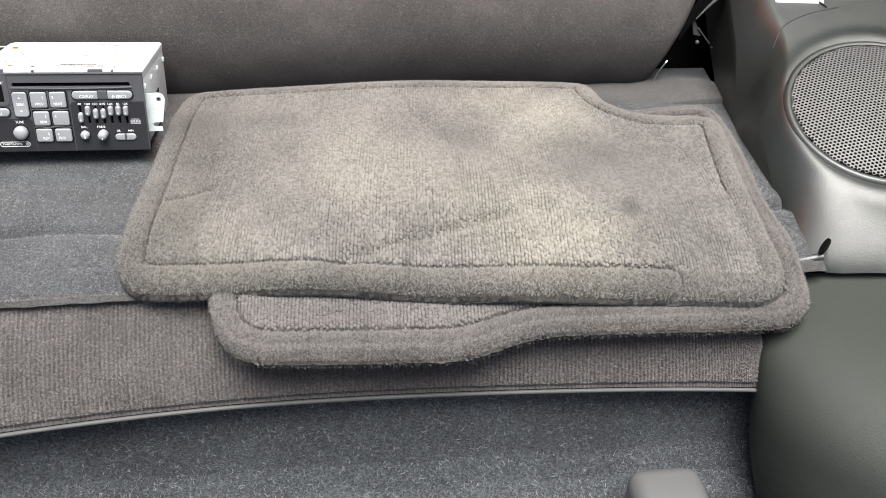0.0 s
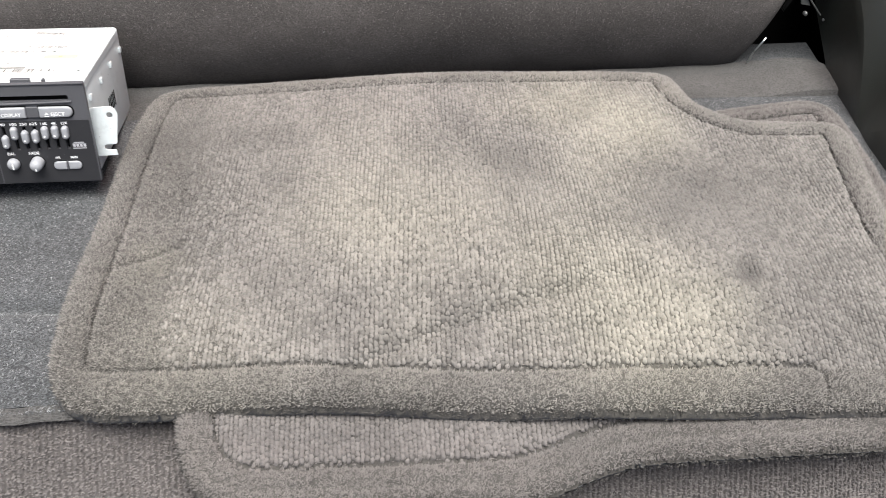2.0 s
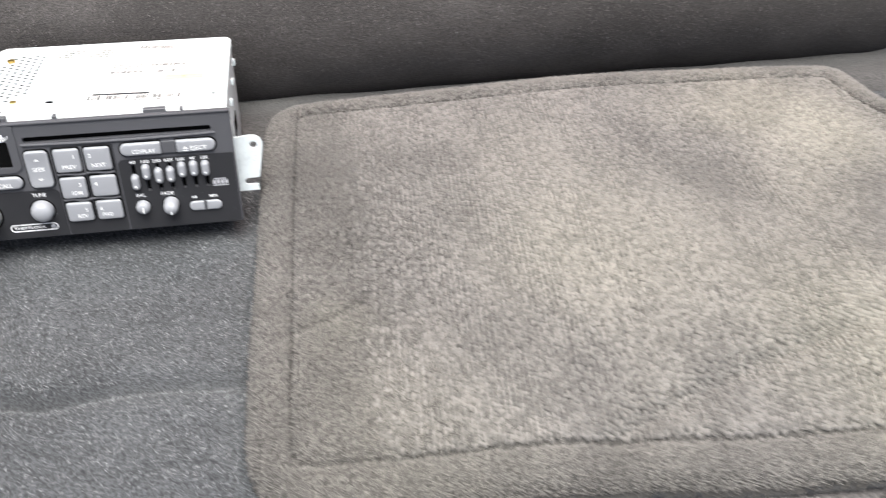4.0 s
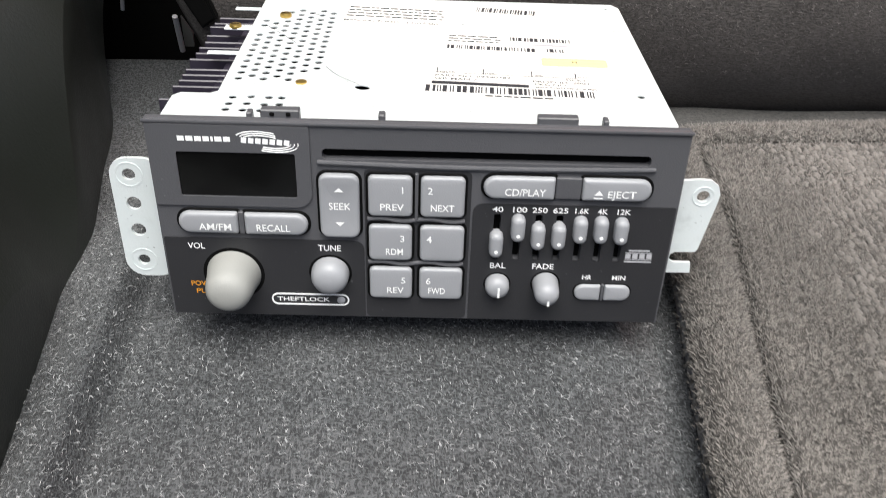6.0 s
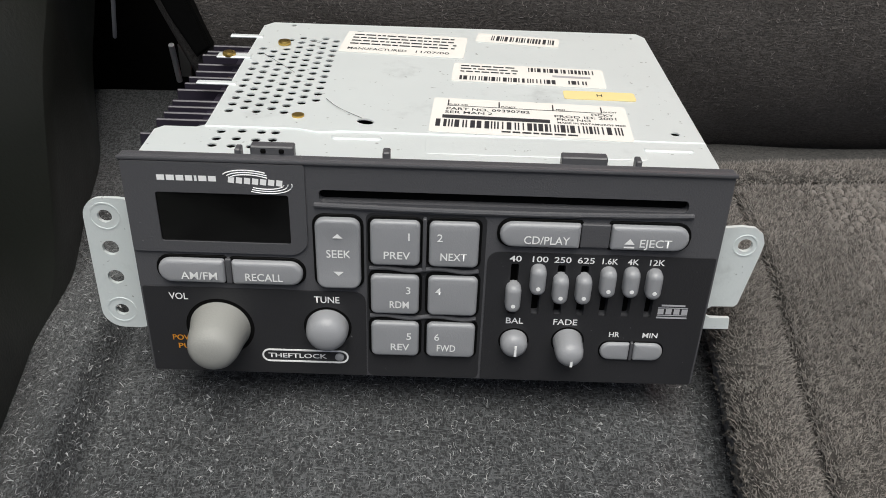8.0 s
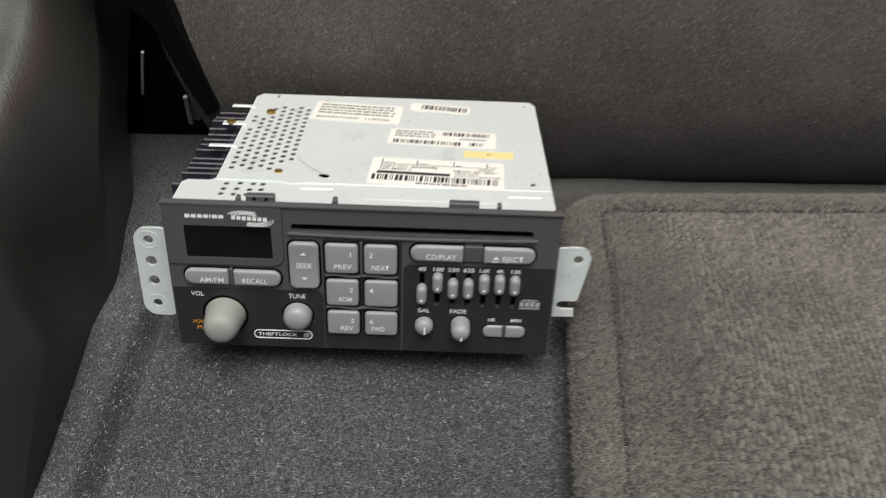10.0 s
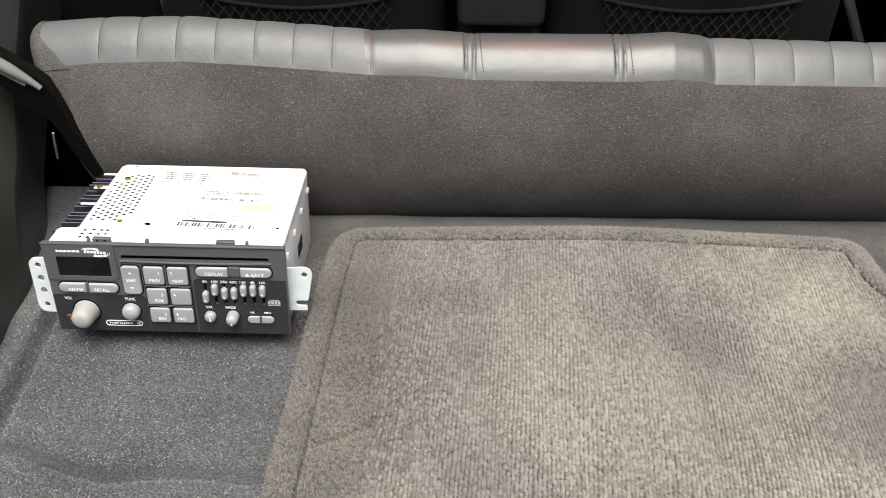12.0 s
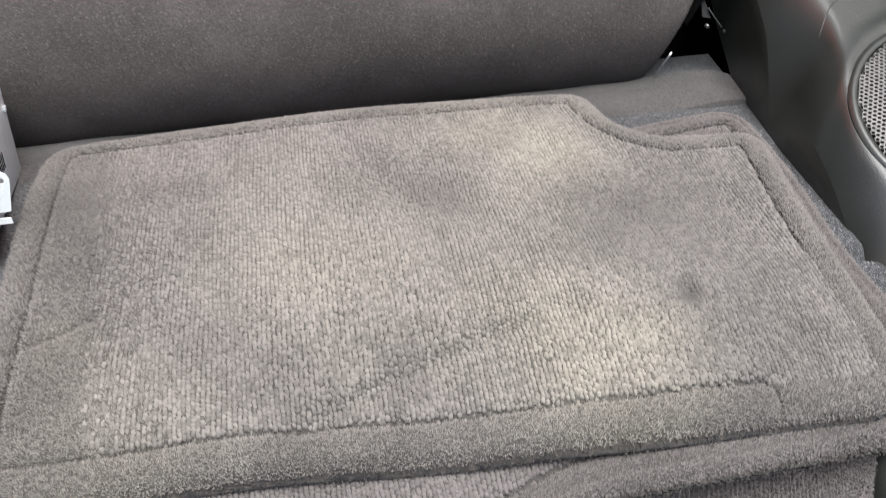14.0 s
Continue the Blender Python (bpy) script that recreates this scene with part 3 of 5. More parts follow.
for sgn, nm in ((1, "wall_right"), (-1, "wall_left")):
    trim = tagged(new(nm), "dark grey-green moulded plastic side trim beside the shelf", "side trim", kind="structure")
    part("panel", sheet(mirrored(trim_point, sgn), along, np.linspace(0, 1, 180), sgn < 0), PANEL, trim)
    part("arch_cover", sheet(mirrored(cheek_point, sgn), np.linspace(0, 1, 60), np.linspace(0, 1, 60), sgn > 0), PANEL_LOW, trim)
    m = Matrix.Identity(4) if sgn > 0 else Matrix.Translation((0.001, 0, 0)) @ Matrix.Diagonal((-1, 1, 1, 1))
    line = [(p.x, p.y) for p in spline([(0.502, 0.942, 0), (0.520, 0.960, 0), (0.551, 0.972, 0), (0.590, 0.976, 0)], 8)]
    part("panel_joint", tube([m @ Vector((x, y, trim_z(x, y))) for x, y in line], 0.0005, 6), BLACK, trim, "fine joint between trim panels")

# belt webbing behind the hinge arms
def belt_strap(name_label, corners, sgn):
    """A flat woven strap between four corners, with a folded hem along one long edge."""
    belt = thing("seat_belt", name_label, "seat belt", group="seat belts")
    a, b, c, d = (Vector(p) for p in corners)

    def cloth(u, v):
        p = a.lerp(b, u).lerp(d.lerp(c, u), v)
        return p.x, p.y + 0.0025 * math.sin(5 * v + 2 * u), p.z

    part("webbing", sheet(cloth, np.linspace(0, 1, 60), np.linspace(0, 1, 20), sgn < 0), WEBBING, belt, "off-white woven webbing")
    part("hem", tube([Vector(cloth(0, v)) for v in np.linspace(0, 1, 20)], 0.0009, 6), WEBBING, belt)


belt_strap("off-white woven seat belt behind the hinge arm", ((-0.4915, 1.0475, 0.1555), (-0.5345, 1.0475, 0.1160), (-0.600, 1.049, 0.160), (-0.560, 1.049, 0.206)), -1)
belt_strap("pale seat belt end beside the hinge arm and trim", ((0.470, 1.080, 0.110), (0.488, 1.080, 0.116), (0.540, 1.085, 0.190), (0.515, 1.085, 0.200)), 1)
for sgn in (1, -1):
    m = Matrix.Identity(4) if sgn > 0 else Matrix.Translation((0.001, 0, 0)) @ Matrix.Diagonal((-1, 1, 1, 1))
    trim_thing = bpy.data.objects["wall_right" if sgn > 0 else "wall_left"]
    part("joint_slot", tube([m @ Vector((x, y, trim_z(x, y) + 0.001)) for x, y in ((0.560, 1.000), (0.566, 0.992), (0.572, 0.984), (0.576, 0.978))], 0.0011, 8), BLACK, trim_thing)
guide = thing("belt_guide", "pale plastic belt guide set into the trim ledge", "belt guide")


def guide_point(u, v):
    """A rounded pad that follows the ledge."""
    x, y = 0.520 + 0.056 * u, 0.984 + 0.085 * v + 0.012 * (1 - u) * (1 - v)
    near_edge = min(u * 0.056, (1 - u) * 0.056, v * 0.085, (1 - v) * 0.085)
    k = 1 - min(1.0, near_edge / 0.009)
    return x, y, trim_z(x, y) - 0.001 + 0.008 * math.sqrt(1 - k * k)


part("bezel", sheet(guide_point, np.linspace(0, 1, 40), np.linspace(0, 1, 44)), WEBBING, guide, "pale rounded bezel")
part("joint", tube([Vector(guide_point(u, v)) for u, v in ((0.11, 0.06), (0.14, 0.20), (0.24, 0.42), (0.42, 0.66), (0.56, 0.92))], 0.0009, 6), CONSOLE, guide, "grey joint line")


# ---- the loudspeaker in the right ledge ----
n_z = Vector((-0.119, -0.402, 1.0)).normalized()
a_x = Vector((0, 1, 0)).cross(n_z).normalized()
a_y = n_z.cross(a_x)
spk_m = Matrix.Translation(SPK) @ Matrix((a_x, a_y, n_z)).transposed().to_4x4()
speaker = thing("loudspeaker_grille", "round perforated dark metal speaker grille set into the trim", "speaker grille", at=spk_m)
part("rim", lathe([(0.1045, -0.004), (0.1040, 0.0020), (0.1020, 0.0042), (0.0995, 0.0050), (0.0968, 0.0042), (0.0952, 0.0020), (0.0950, -0.004)], 96, "z"), PANEL, speaker, "smooth moulded rim")


def grille_mesh():
    """Hexagonal cells, each with a round hole, over a shallow dome."""
    pitch, v, f = 0.0043, [], []
    dome = lambda x, y: 0.0035 + 0.010 * (1 - (x * x + y * y) / 0.0955 ** 2)
    for j in range(-28, 29):
        for i in range(-24, 25):
            cx, cy = pitch * (i + 0.5 * (j % 2)), pitch * 0.866 * j
            if math.hypot(cx, cy) > 0.0945:
                continue
            k = len(v)
            for r, dz in ((pitch * 0.578, 0.0), (pitch * 0.41, -0.0002), (pitch * 0.40, -0.0012)):
                for s in range(6):
                    a = math.pi / 6 + math.pi / 3 * s
                    x, y = cx + r * math.cos(a), cy + r * math.sin(a)
                    v.append((x, y, dome(x, y) + dz))
            for s in range(6):
                t = (s + 1) % 6
                f += [(k + s, k + t, k + 6 + t, k + 6 + s), (k + 6 + s, k + 6 + t, k + 12 + t, k + 12 + s)]
    return from_arrays(v, f)


part("mesh", grille_mesh(), GRILLE, speaker, "perforated grey metal mesh", sharp=50)
part("cone", lathe([(0.0952, -0.004), (0.0950, 0.0005), (0.060, 0.0035)], 64, "z"), DARK, speaker)

# latch pin beside the shelf
latch = thing("latch_pin", "chrome latch pin in a dark slot beside the shelf", "latch")
part("pin", tube([(0.436, 0.666, -0.032), (0.452, 0.668, -0.031), (0.462, 0.669, -0.030)], 0.0042, 16), PIN, latch, "chrome pin")
bm = lathe([(0.0105, 0.0), (0.0105, 0.002)], 24, "z")
bmesh.ops.scale(bm, vec=(0.7, 1.45, 1), verts=bm.verts)
part("slot", bm, DARK, latch).matrix_basis = Matrix.Translation((0.466, 0.674, -0.022)) @ Euler((radians(-15), radians(-62), radians(-20))).to_matrix().to_4x4()
part("bracket", block((0.020, 0.012, 0.007), 0.002, (0.432, 0.662, -0.041), 2), BLACK, latch)

# ---- the rear seat back ----
def sag(x, z):
    """The padding of the seat's top stands higher at the outer left end and over the middle panel."""
    top = np.interp(x, (-0.46, -0.40, -0.325, -0.256, -0.20, -0.155, -0.145, -0.11, -0.06, 0.036, 0.09, 0.125, 0.152, 0.163, 0.30), (0.0135, 0.0200, 0.0225, 0.0185, 0.0140, 0.0095, 0.0090, 0.0095, 0.0050, 0.0041, 0.0045, 0.0075, 0.0050, 0.0023, 0.0020))
    return float(top) * min(1.0, max(0.0, z / 0.13))


PROFILE = spline([(1.098, -0.06, 0), (1.073, -0.024, 0), (1.0595, 0.008, 0), (1.0550, 0.040, 0), (1.0600, 0.071, 0), (1.0695, 0.0945, 0), (1.0800, 0.1140, 0), (1.0915, 0.1290, 0), (1.1050, 0.1400, 0), (1.1195, 0.1445, 0), (1.1335, 0.1400, 0), (1.1475, 0.1240, 0), (1.160, 0.06, 0), (1.168, -0.08, 0)], 6)
FELT_END = 38
PLEATS = [-0.1538 - 0.0356 * k for k in range(8)][::-1] + [0.163 + 0.0365 * k for k in range(8)]
SEAMS = (-0.0660, -0.0585, 0.0725, 0.0800)


def seat_point(u, i):
    p = PROFILE[i]
    z = p.y
    lo = -0.428 - 0.050 * min(max(z, 0), 0.16) / 0.15
    hi = 0.421 + 0.386 * min(max(z, -0.02), 0.12)
    x = lo + (hi - lo) * u
    a, b = PROFILE[max(i - 1, 0)], PROFILE[min(i + 1, len(PROFILE) - 1)]
    d = (b - a).normalized()
    nrm = Vector((-d.y, d.x))
    e = min(u, 1 - u) * (hi - lo)
    drop = -0.014 * (1 - min(1.0, e / 0.014)) ** 2
    bulge = 0.002 * math.sin(9 * x + 1) * math.sin(14 * z) + 0.0003 * math.sin(61 * x) * math.sin(93 * z + 20 * x) * (1 if i < FELT_END else 0)
    if i >= FELT_END and e > 0.02:
        fade = min(1.0, (i - FELT_END) / 3)
        for c in PLEATS:
            drop -= fade * 0.0011 * math.exp(-abs(x - c) / 0.004)
        for c in SEAMS:
            drop -= fade * 0.0009 * math.exp(-((x - c) / 0.0014) ** 2)
    q = p.to_2d() + nrm * (drop + bulge)
    return x, q.x, q.y + sag(x, z)


seat = thing("rear_seat_back", "upright rear seat back, dark felt with pleated grey vinyl top", "seat back")
part("felt_panel", sheet(seat_point, np.linspace(0, 1, 200), range(0, FELT_END + 1), True), SEAT_FELT, seat, "dark brown-grey felt rear panel")
MID = (0.334, 0.674)
for lo, hi, n, cloth, say in ((0.006, MID[0], 420, VINYL, "pleated grey vinyl roll"), (MID[0], MID[1], 300, VINYL_SMOOTH, "smooth glossy vinyl middle panel with stitched seams"), (MID[1], 0.990, 420, VINYL, "pleated grey vinyl roll")):
    part("top_roll", sheet(seat_point, np.linspace(lo, hi, n), range(FELT_END, len(PROFILE)), True), cloth, seat, say)


def wrap_point(w, i):
    """Felt that folds up over the end of the vinyl, narrowing to the top."""
    f = min(1.0, (i - FELT_END) / 9)
    u = w * (0.036 - 0.020 * f)
    x, y, z = seat_point(u, i)
    return x, y - 0.0006 * (1 - f), z + 0.0007


part("end_wrap", sheet(wrap_point, np.linspace(0, 1, 16), range(FELT_END - 1, len(PROFILE)), True), STRIP_FELT, seat, "felt folded over the end of the roll")
part("end_wrap", sheet(seat_point, np.linspace(0.990, 1.0, 8), range(FELT_END, len(PROFILE)), True), SEAT_FELT, seat)
for sgn in (0, 1):
    ring = [seat_point(sgn, i) for i in range(len(PROFILE))]
    bm = bmesh.new()
    bm.faces.new([bm.verts.new(p) for p in (ring if sgn == 0 else ring[::-1])])
    part("end_cap", bm, SEAT_FELT, seat)
# thin dark lines of the pleats
for c in PLEATS:
    if -0.44 < c < 0.445:
        line = []
        for i in range(FELT_END + 1, FELT_END + 22):
            x = c
            z = PROFILE[i].y
            lo = -0.428 - 0.050 * min(max(z, 0), 0.16) / 0.15
            hi = 0.421 + 0.386 * min(max(z, -0.02), 0.12)
            line.append(Vector(seat_point((x - lo) / (hi - lo), i)) + Vector((0, -0.0001, 0.0001)))
        part("pleat_line", tube(line, 0.00032, 5), PLEAT, seat)
# stitches along the double seams
rows = range(FELT_END + 2, FELT_END + 18)
for c in (-0.0705, -0.0545, 0.0685, 0.0840):
    for i in rows:
        u = (c + 0.4780) / 0.9450
        p = Vector(seat_point(u, i))
        q = Vector(seat_point(u, i + 1))
        a, b = p.lerp(q, 0.2), p.lerp(q, 0.75)
        part("stitch", tube([a + Vector((0, -0.0003, 0.0003)), b + Vector((0, -0.0003, 0.0003))], 0.00045, 5), PIPING, seat)


# ---- hinge arms at both ends of the seat ----
def arm(label, outline, y, thick, bar, slot_line, size=1.0):
    ob = thing("seat_hinge_arm", label, "hinge arm", group="seat hinge arms")
    bm = plate(outline, [], y, y + thick)
    bmesh.ops.bevel(bm, geom=[e for e in bm.edges if abs(e.verts[0].co.y - e.verts[1].co.y) < 1e-6 and len(e.link_faces) == 2 and abs(e.link_faces[0].normal.dot(e.link_faces[1].normal)) < 0.5], offset=0.0015, segments=2, affect="EDGES")
    part("body", bm, MATT_BLACK, ob, "black plastic body")
    pts = spline([(a, y - 0.002, b) for a, b in bar], 6)
    rail = tube(pts, 0.0055 * size, 12)
    for v in rail.verts:
        end = (v.co - pts[-1]).length
        if end < 0.03:
            near = min(pts, key=lambda q: (q - v.co).length)
            v.co = near + (v.co - near) * (0.35 + 0.65 * end / 0.03)
    part("rail", rail, RAIL if size == 1 else CONSOLE, ob, "satin grey upper rail")
    part("slot", tube([(a, y - 0.0015, b) for a, b in slot_line], 0.0019 * size, 10), RAIL if size == 1 else CONSOLE, ob, "pale slot in the arm")
    return ob


left_arm = arm("black plastic seat hinge arm with satin rail", [(-0.560, 0.196), (-0.514, 0.186), (-0.489, 0.1717), (-0.468, 0.157), (-0.452, 0.145), (-0.4414, 0.134), (-0.4365, 0.117), (-0.431, 0.092), (-0.4226, 0.066), (-0.414, 0.038), (-0.4223, 0.032), (-0.4321, 0.0534), (-0.4406, 0.0788), (-0.4478, 0.0969), (-0.4666, 0.1117), (-0.483, 0.1334), (-0.491, 0.150), (-0.5146, 0.163), (-0.560, 0.176)], 1.050, 0.016,
               [(-0.560, 0.190), (-0.5125, 0.178), (-0.489, 0.1655), (-0.468, 0.1505), (-0.4525, 0.1385), (-0.4445, 0.131)], [(-0.4895, 0.1565), (-0.473, 0.1450), (-0.4575, 0.1345)])
# Off-white puts the bright glint of lever and hook into the colour.
part("lever", tube([(-0.4735, 1.098, 0.052), (-0.481, 1.108, 0.029), (-0.488, 1.118, 0.008)], 0.0012, 8), WEBBING, left_arm, "thin pale lever")
part("hook", tube([(-0.469, 1.152, -0.014), (-0.470, 1.156, -0.028), (-0.471, 1.160, -0.043)], 0.0019, 8), WEBBING, left_arm, "bright steel hook")
part("plate", plate([(-0.468, -0.018), (-0.469, -0.040), (-0.463, -0.040), (-0.462, -0.030)], [], 1.160, 1.162), RAIL, left_arm, "small grey plate behind the hook")

right_arm = arm("black plastic seat hinge arm beside the trim", [(0.500, 0.165), (0.4663, 0.116), (0.457, 0.0886), (0.4497, 0.0738), (0.4345, 0.040), (0.4375, 0.036), (0.4495, 0.0605), (0.465, 0.079), (0.4782, 0.0935), (0.4941, 0.1165), (0.535, 0.175)], 1.062, 0.014,
                [(0.530, 0.167), (0.4941, 0.1185), (0.4782, 0.0965), (0.465, 0.082), (0.452, 0.066)], [(0.478, 0.108), (0.470, 0.097)], 0.4)
part("lever", tube([(0.4597, 1.066, 0.0520), (0.4690, 1.066, 0.0412), (0.4790, 1.066, 0.0300)], 0.0009, 8), CONSOLE, right_arm, "thin grey lever")
part("plate", plate([(0.449, 0.066), (0.455, 0.060), (0.466, 0.040), (0.456, 0.042)], [], 1.0675, 1.0695), CONSOLE, right_arm, "small dark plate behind the lever")
part("hook", tube(spline([(0.4085, 1.056, -0.016), (0.412, 1.055, -0.004), (0.4185, 1.055, 0.007), (0.4225, 1.057, 0.011)], 5), 0.0009, 8), STEEL, right_arm, "bright steel hook")
part("bolt", lathe([(0.0022, 0), (0.0022, 0.003), (0.0015, 0.004)], 12), STEEL, right_arm, "small bright bolt").location = (0.4614, 1.066, 0.0332)
part("bolt", lathe([(0.0013, 0), (0.0013, 0.002)], 12), STEEL, right_arm, "small bright bolt").location = (0.4819, 1.064, 0.0262)


def seat_spots(u, v):
    """Points over the felt of the seat back and the way it faces there."""
    zs, ys = np.array([p.y for p in PROFILE[:FELT_END]]), np.array([p.x for p in PROFILE[:FELT_END]])
    z = zs[-1] * v
    lo, hi = -0.416 - 0.333 * z, 0.408 + 0.386 * np.minimum(z, 0.12)
    x = lo + (hi - lo) * u
    lift = np.array([sag(a, b) for a, b in zip(x, z)])
    face = np.stack([np.zeros(len(u)), -np.ones(len(u)), np.interp(z, zs, np.gradient(ys, zs))], 1)
    face /= np.linalg.norm(face, axis=1, keepdims=True)
    return np.stack([x, np.interp(z, zs, ys), z + lift], 1) + (0.0006 + 0.002 * np.sin(9 * x + 1) * np.sin(14 * z))[:, None] * face, face


fibres("nap", seat_spots, 32000, 0.0020, 0.00032, SEAT_FIBRE, seat, 31, 0.2)
fibres("lint", seat_spots, 60, 0.0020, 0.0004, LINT, seat, 33, 0.3)

# ---- the floor mats ----
def arc_outline(corners, step=0.002):
    """A closed outline from corners (x, y, radius), rounded, with points at even steps."""
    pts = []
    m = len(corners)
    for i in range(m):
        a, b, c = (Vector(corners[(i + k) % m][:2]) for k in (-1, 0, 1))
        r = corners[i][2]
        d1, d2 = (a - b).normalized(), (c - b).normalized()
        cut = min(r, 0.49 * (a - b).length, 0.49 * (c - b).length)
        p, q = b + d1 * cut, b + d2 * cut
        for k in range(13):
            t = k / 12
            pts.append((1 - t) ** 2 * p + 2 * t * (1 - t) * b + t * t * q)
    out = []
    for i in range(len(pts)):
        a, b = pts[i], pts[(i + 1) % len(pts)]
        n = max(1, int((b - a).length / step))
        out += [a.lerp(b, k / n) for k in range(n)]
    return np.array([tuple(p) for p in out])


def to_line(line, x, y):
    """Distance of points to a polyline given by dense points."""
    best = np.full(len(x), 9.0)
    for a in range(0, len(line), 64):
        part_line = line[a:a + 64]
        best = np.minimum(best, np.sqrt((x[:, None] - part_line[None, :, 0]) ** 2 + (y[:, None] - part_line[None, :, 1]) ** 2).min(1))
    return best


def pile(x, y, turn, pitch=(0.0050, 0.0042), seed=3):
    """Height of tufts in rows, 0 to 1."""
    c, s = math.cos(turn), math.sin(turn)
    a, b = (c * x + s * y) / pitch[0], (-s * x + c * y) / pitch[1]
    col = np.floor(a)
    b = b + 0.5 * (col % 2) + np.sin(col * 12.9) * 0.8
    row = np.floor(b)
    rnd = np.modf(np.abs(np.sin(col * 127.1 + row * 311.7 + seed) * 43758.5453))[0]
    h = np.sin(math.pi * (a - col)) ** 0.6 * (0.55 + 0.45 * np.sin(math.pi * (b - row)))
    return h * (0.55 + 0.45 * rnd)


def floor_mat(name, label, corners, height, grooves, mat, tuft_mat, step, turn, shown, rows=(0.0030, 0.0029), thick=0.011, band=0.0245, close=-9.0, tail=None, fuzz_mat=None, stitch=0.0):
    """A carpet mat: tufted top with a sewn edge roll and pressed grooves, rounded rim and a thin underside."""
    from mathutils.geometry import delaunay_2d_cdt
    rim = arc_outline(corners, step)
    lo, hi = rim.min(0), rim.max(0)
    gx, gy = np.meshgrid(np.arange(lo[0], hi[0], step), np.arange(lo[1], hi[1], step))
    gx = gx + (np.arange(gx.shape[0]) % 2 * 0.5 * step)[:, None]
    gx, gy = gx.ravel(), gy.ravel()
    keep = inside(rim, gx, gy)
    gx, gy = gx[keep], gy[keep]
    d = to_line(rim, gx, gy)
    gx, gy, d = gx[d > step * 0.6], gy[d > step * 0.6], d[d > step * 0.6]
    n = len(rim)
    x, y = np.concatenate([rim[:, 0], gx]), np.concatenate([rim[:, 1], gy])
    d = np.concatenate([np.zeros(n), d])
    pts = [Vector((a, b)) for a, b in zip(x, y)]
    verts, _, faces, orig, _, _ = delaunay_2d_cdt(pts, [(i, (i + 1) % n) for i in range(n)], [list(range(n))], 1, 1e-6)
    ids = np.array([o[0] if o else 0 for o in orig])
    x, y, d = x[ids], y[ids], d[ids]
    rng = np.random.default_rng(5)

    def relief(x, y, d):
        """Height of the backing and the depth of its grooves."""
        sewn = grooves(x, y)
        groove = 0.0046 * sewn * np.exp(-((d - band) / 0.0016) ** 4)
        groove = groove + stitch * np.exp(-((d - 0.011) / 0.0028) ** 2)
        if tail:
            tx, ty, tr = tail
            off = np.hypot(x - tx, y - ty)
            groove = np.maximum(groove * np.where((x > tx) & (y < ty + tr + 0.01), np.clip(1 - (x - tx) / 0.004, 0, 1), 1), 0.0034 * np.exp(-((off - tr) / 0.0018) ** 4) * (x > tx))
        rimr = 0.0080
        fall = rimr * (1 - np.sqrt(np.clip(1 - (1 - np.clip(d / rimr, 0, 1)) ** 2, 0, 1)))
        roll = 0.0050 * np.sin(np.clip(d / band, 0, 1) * math.pi) ** 0.8 * (0.4 + 0.6 * sewn)
        puff = 0.0040 * sewn * np.exp(-np.clip(d - band, 0, 1) / 0.014) * np.clip((d - band) / 0.006, 0, 1)
        return height(x, y) + roll + puff - groove - fall, groove

    z, _ = relief(x, y, d)
    z = z + 0.0003 * rng.normal(size=len(x)) * (d > 0.004) + 0.0008 * (pile(x, y, turn) - 0.5)
    wob = 0.0004 * rng.normal(size=(len(x), 2)) * (d < 0.003)[:, None]
    top = np.stack([x + wob[:, 0], y + wob[:, 1], z], 1)
    order = np.array([int(np.where(ids == i)[0][0]) for i in range(n)])
    low = np.stack([rim[:, 0], rim[:, 1], height(rim[:, 0], rim[:, 1]) - thick], 1)
    mid = np.stack([rim[:, 0] * 1.0, rim[:, 1], height(rim[:, 0], rim[:, 1]) - thick * 0.75], 1)
    m = len(top)
    tri = [tuple(f) for f in faces]
    for i in range(n):
        j = (i + 1) % n
        tri += [(order[i], m + i, m + j), (order[i], m + j, order[j]), (m + i, m + n + i, m + n + j), (m + i, m + n + j, m + j)]
    me = from_arrays(np.concatenate([top, mid, low]), tri)
    bm = bmesh.new()
    bm.from_mesh(me)
    bm.faces.new([bm.verts[m + n + i] for i in range(n)] if bm.verts.ensure_lookup_table() is None else [])
    bmesh.ops.recalc_face_normals(bm, faces=bm.faces)
    me2 = mesh_of(bm, name)
    me2.materials.append(mat)
    ob = tagged(new(name, me2), label, "floor mat", group="floor mats")
    c, k = math.cos(turn), math.sin(turn)
    across, up = rows
    span = 0.45
    ci, ri = np.meshgrid(np.arange(-int(span / across), int(span / across)), np.arange(-int(span / up), int(span / up)))
    ci, ri = ci.ravel(), ri.ravel()
    mx, my = (lo + hi) / 2
    a, b = ci * across, (ri + 0.5 * (ci % 2) + np.sin(ci * 12.9) * 0.4) * up
    rough = smooth01(0.5 + 0.9 * np.sin(19 * a + 11 * b + 1) * np.sin(23 * b - 9 * a) + 0.3 * np.sin(51 * a + 2) * np.sin(47 * b))
    a = a + rng.normal(size=len(ci)) * (0.00015 + 0.00020 * rough) + 0.0007 * np.sin(ri * 0.11 + ci * 0.37)
    b = b + rng.normal(size=len(ci)) * (0.00030 + 0.00025 * rough)
    px, py = mx + c * a - k * b, my + k * a + c * b
    ok = (px > lo[0]) & (px < hi[0]) & (py > lo[1]) & (py < hi[1]) & shown(px, py)
    px, py = px[ok], py[ok]
    ok = inside(rim, px, py)
    px, py = px[ok], py[ok]
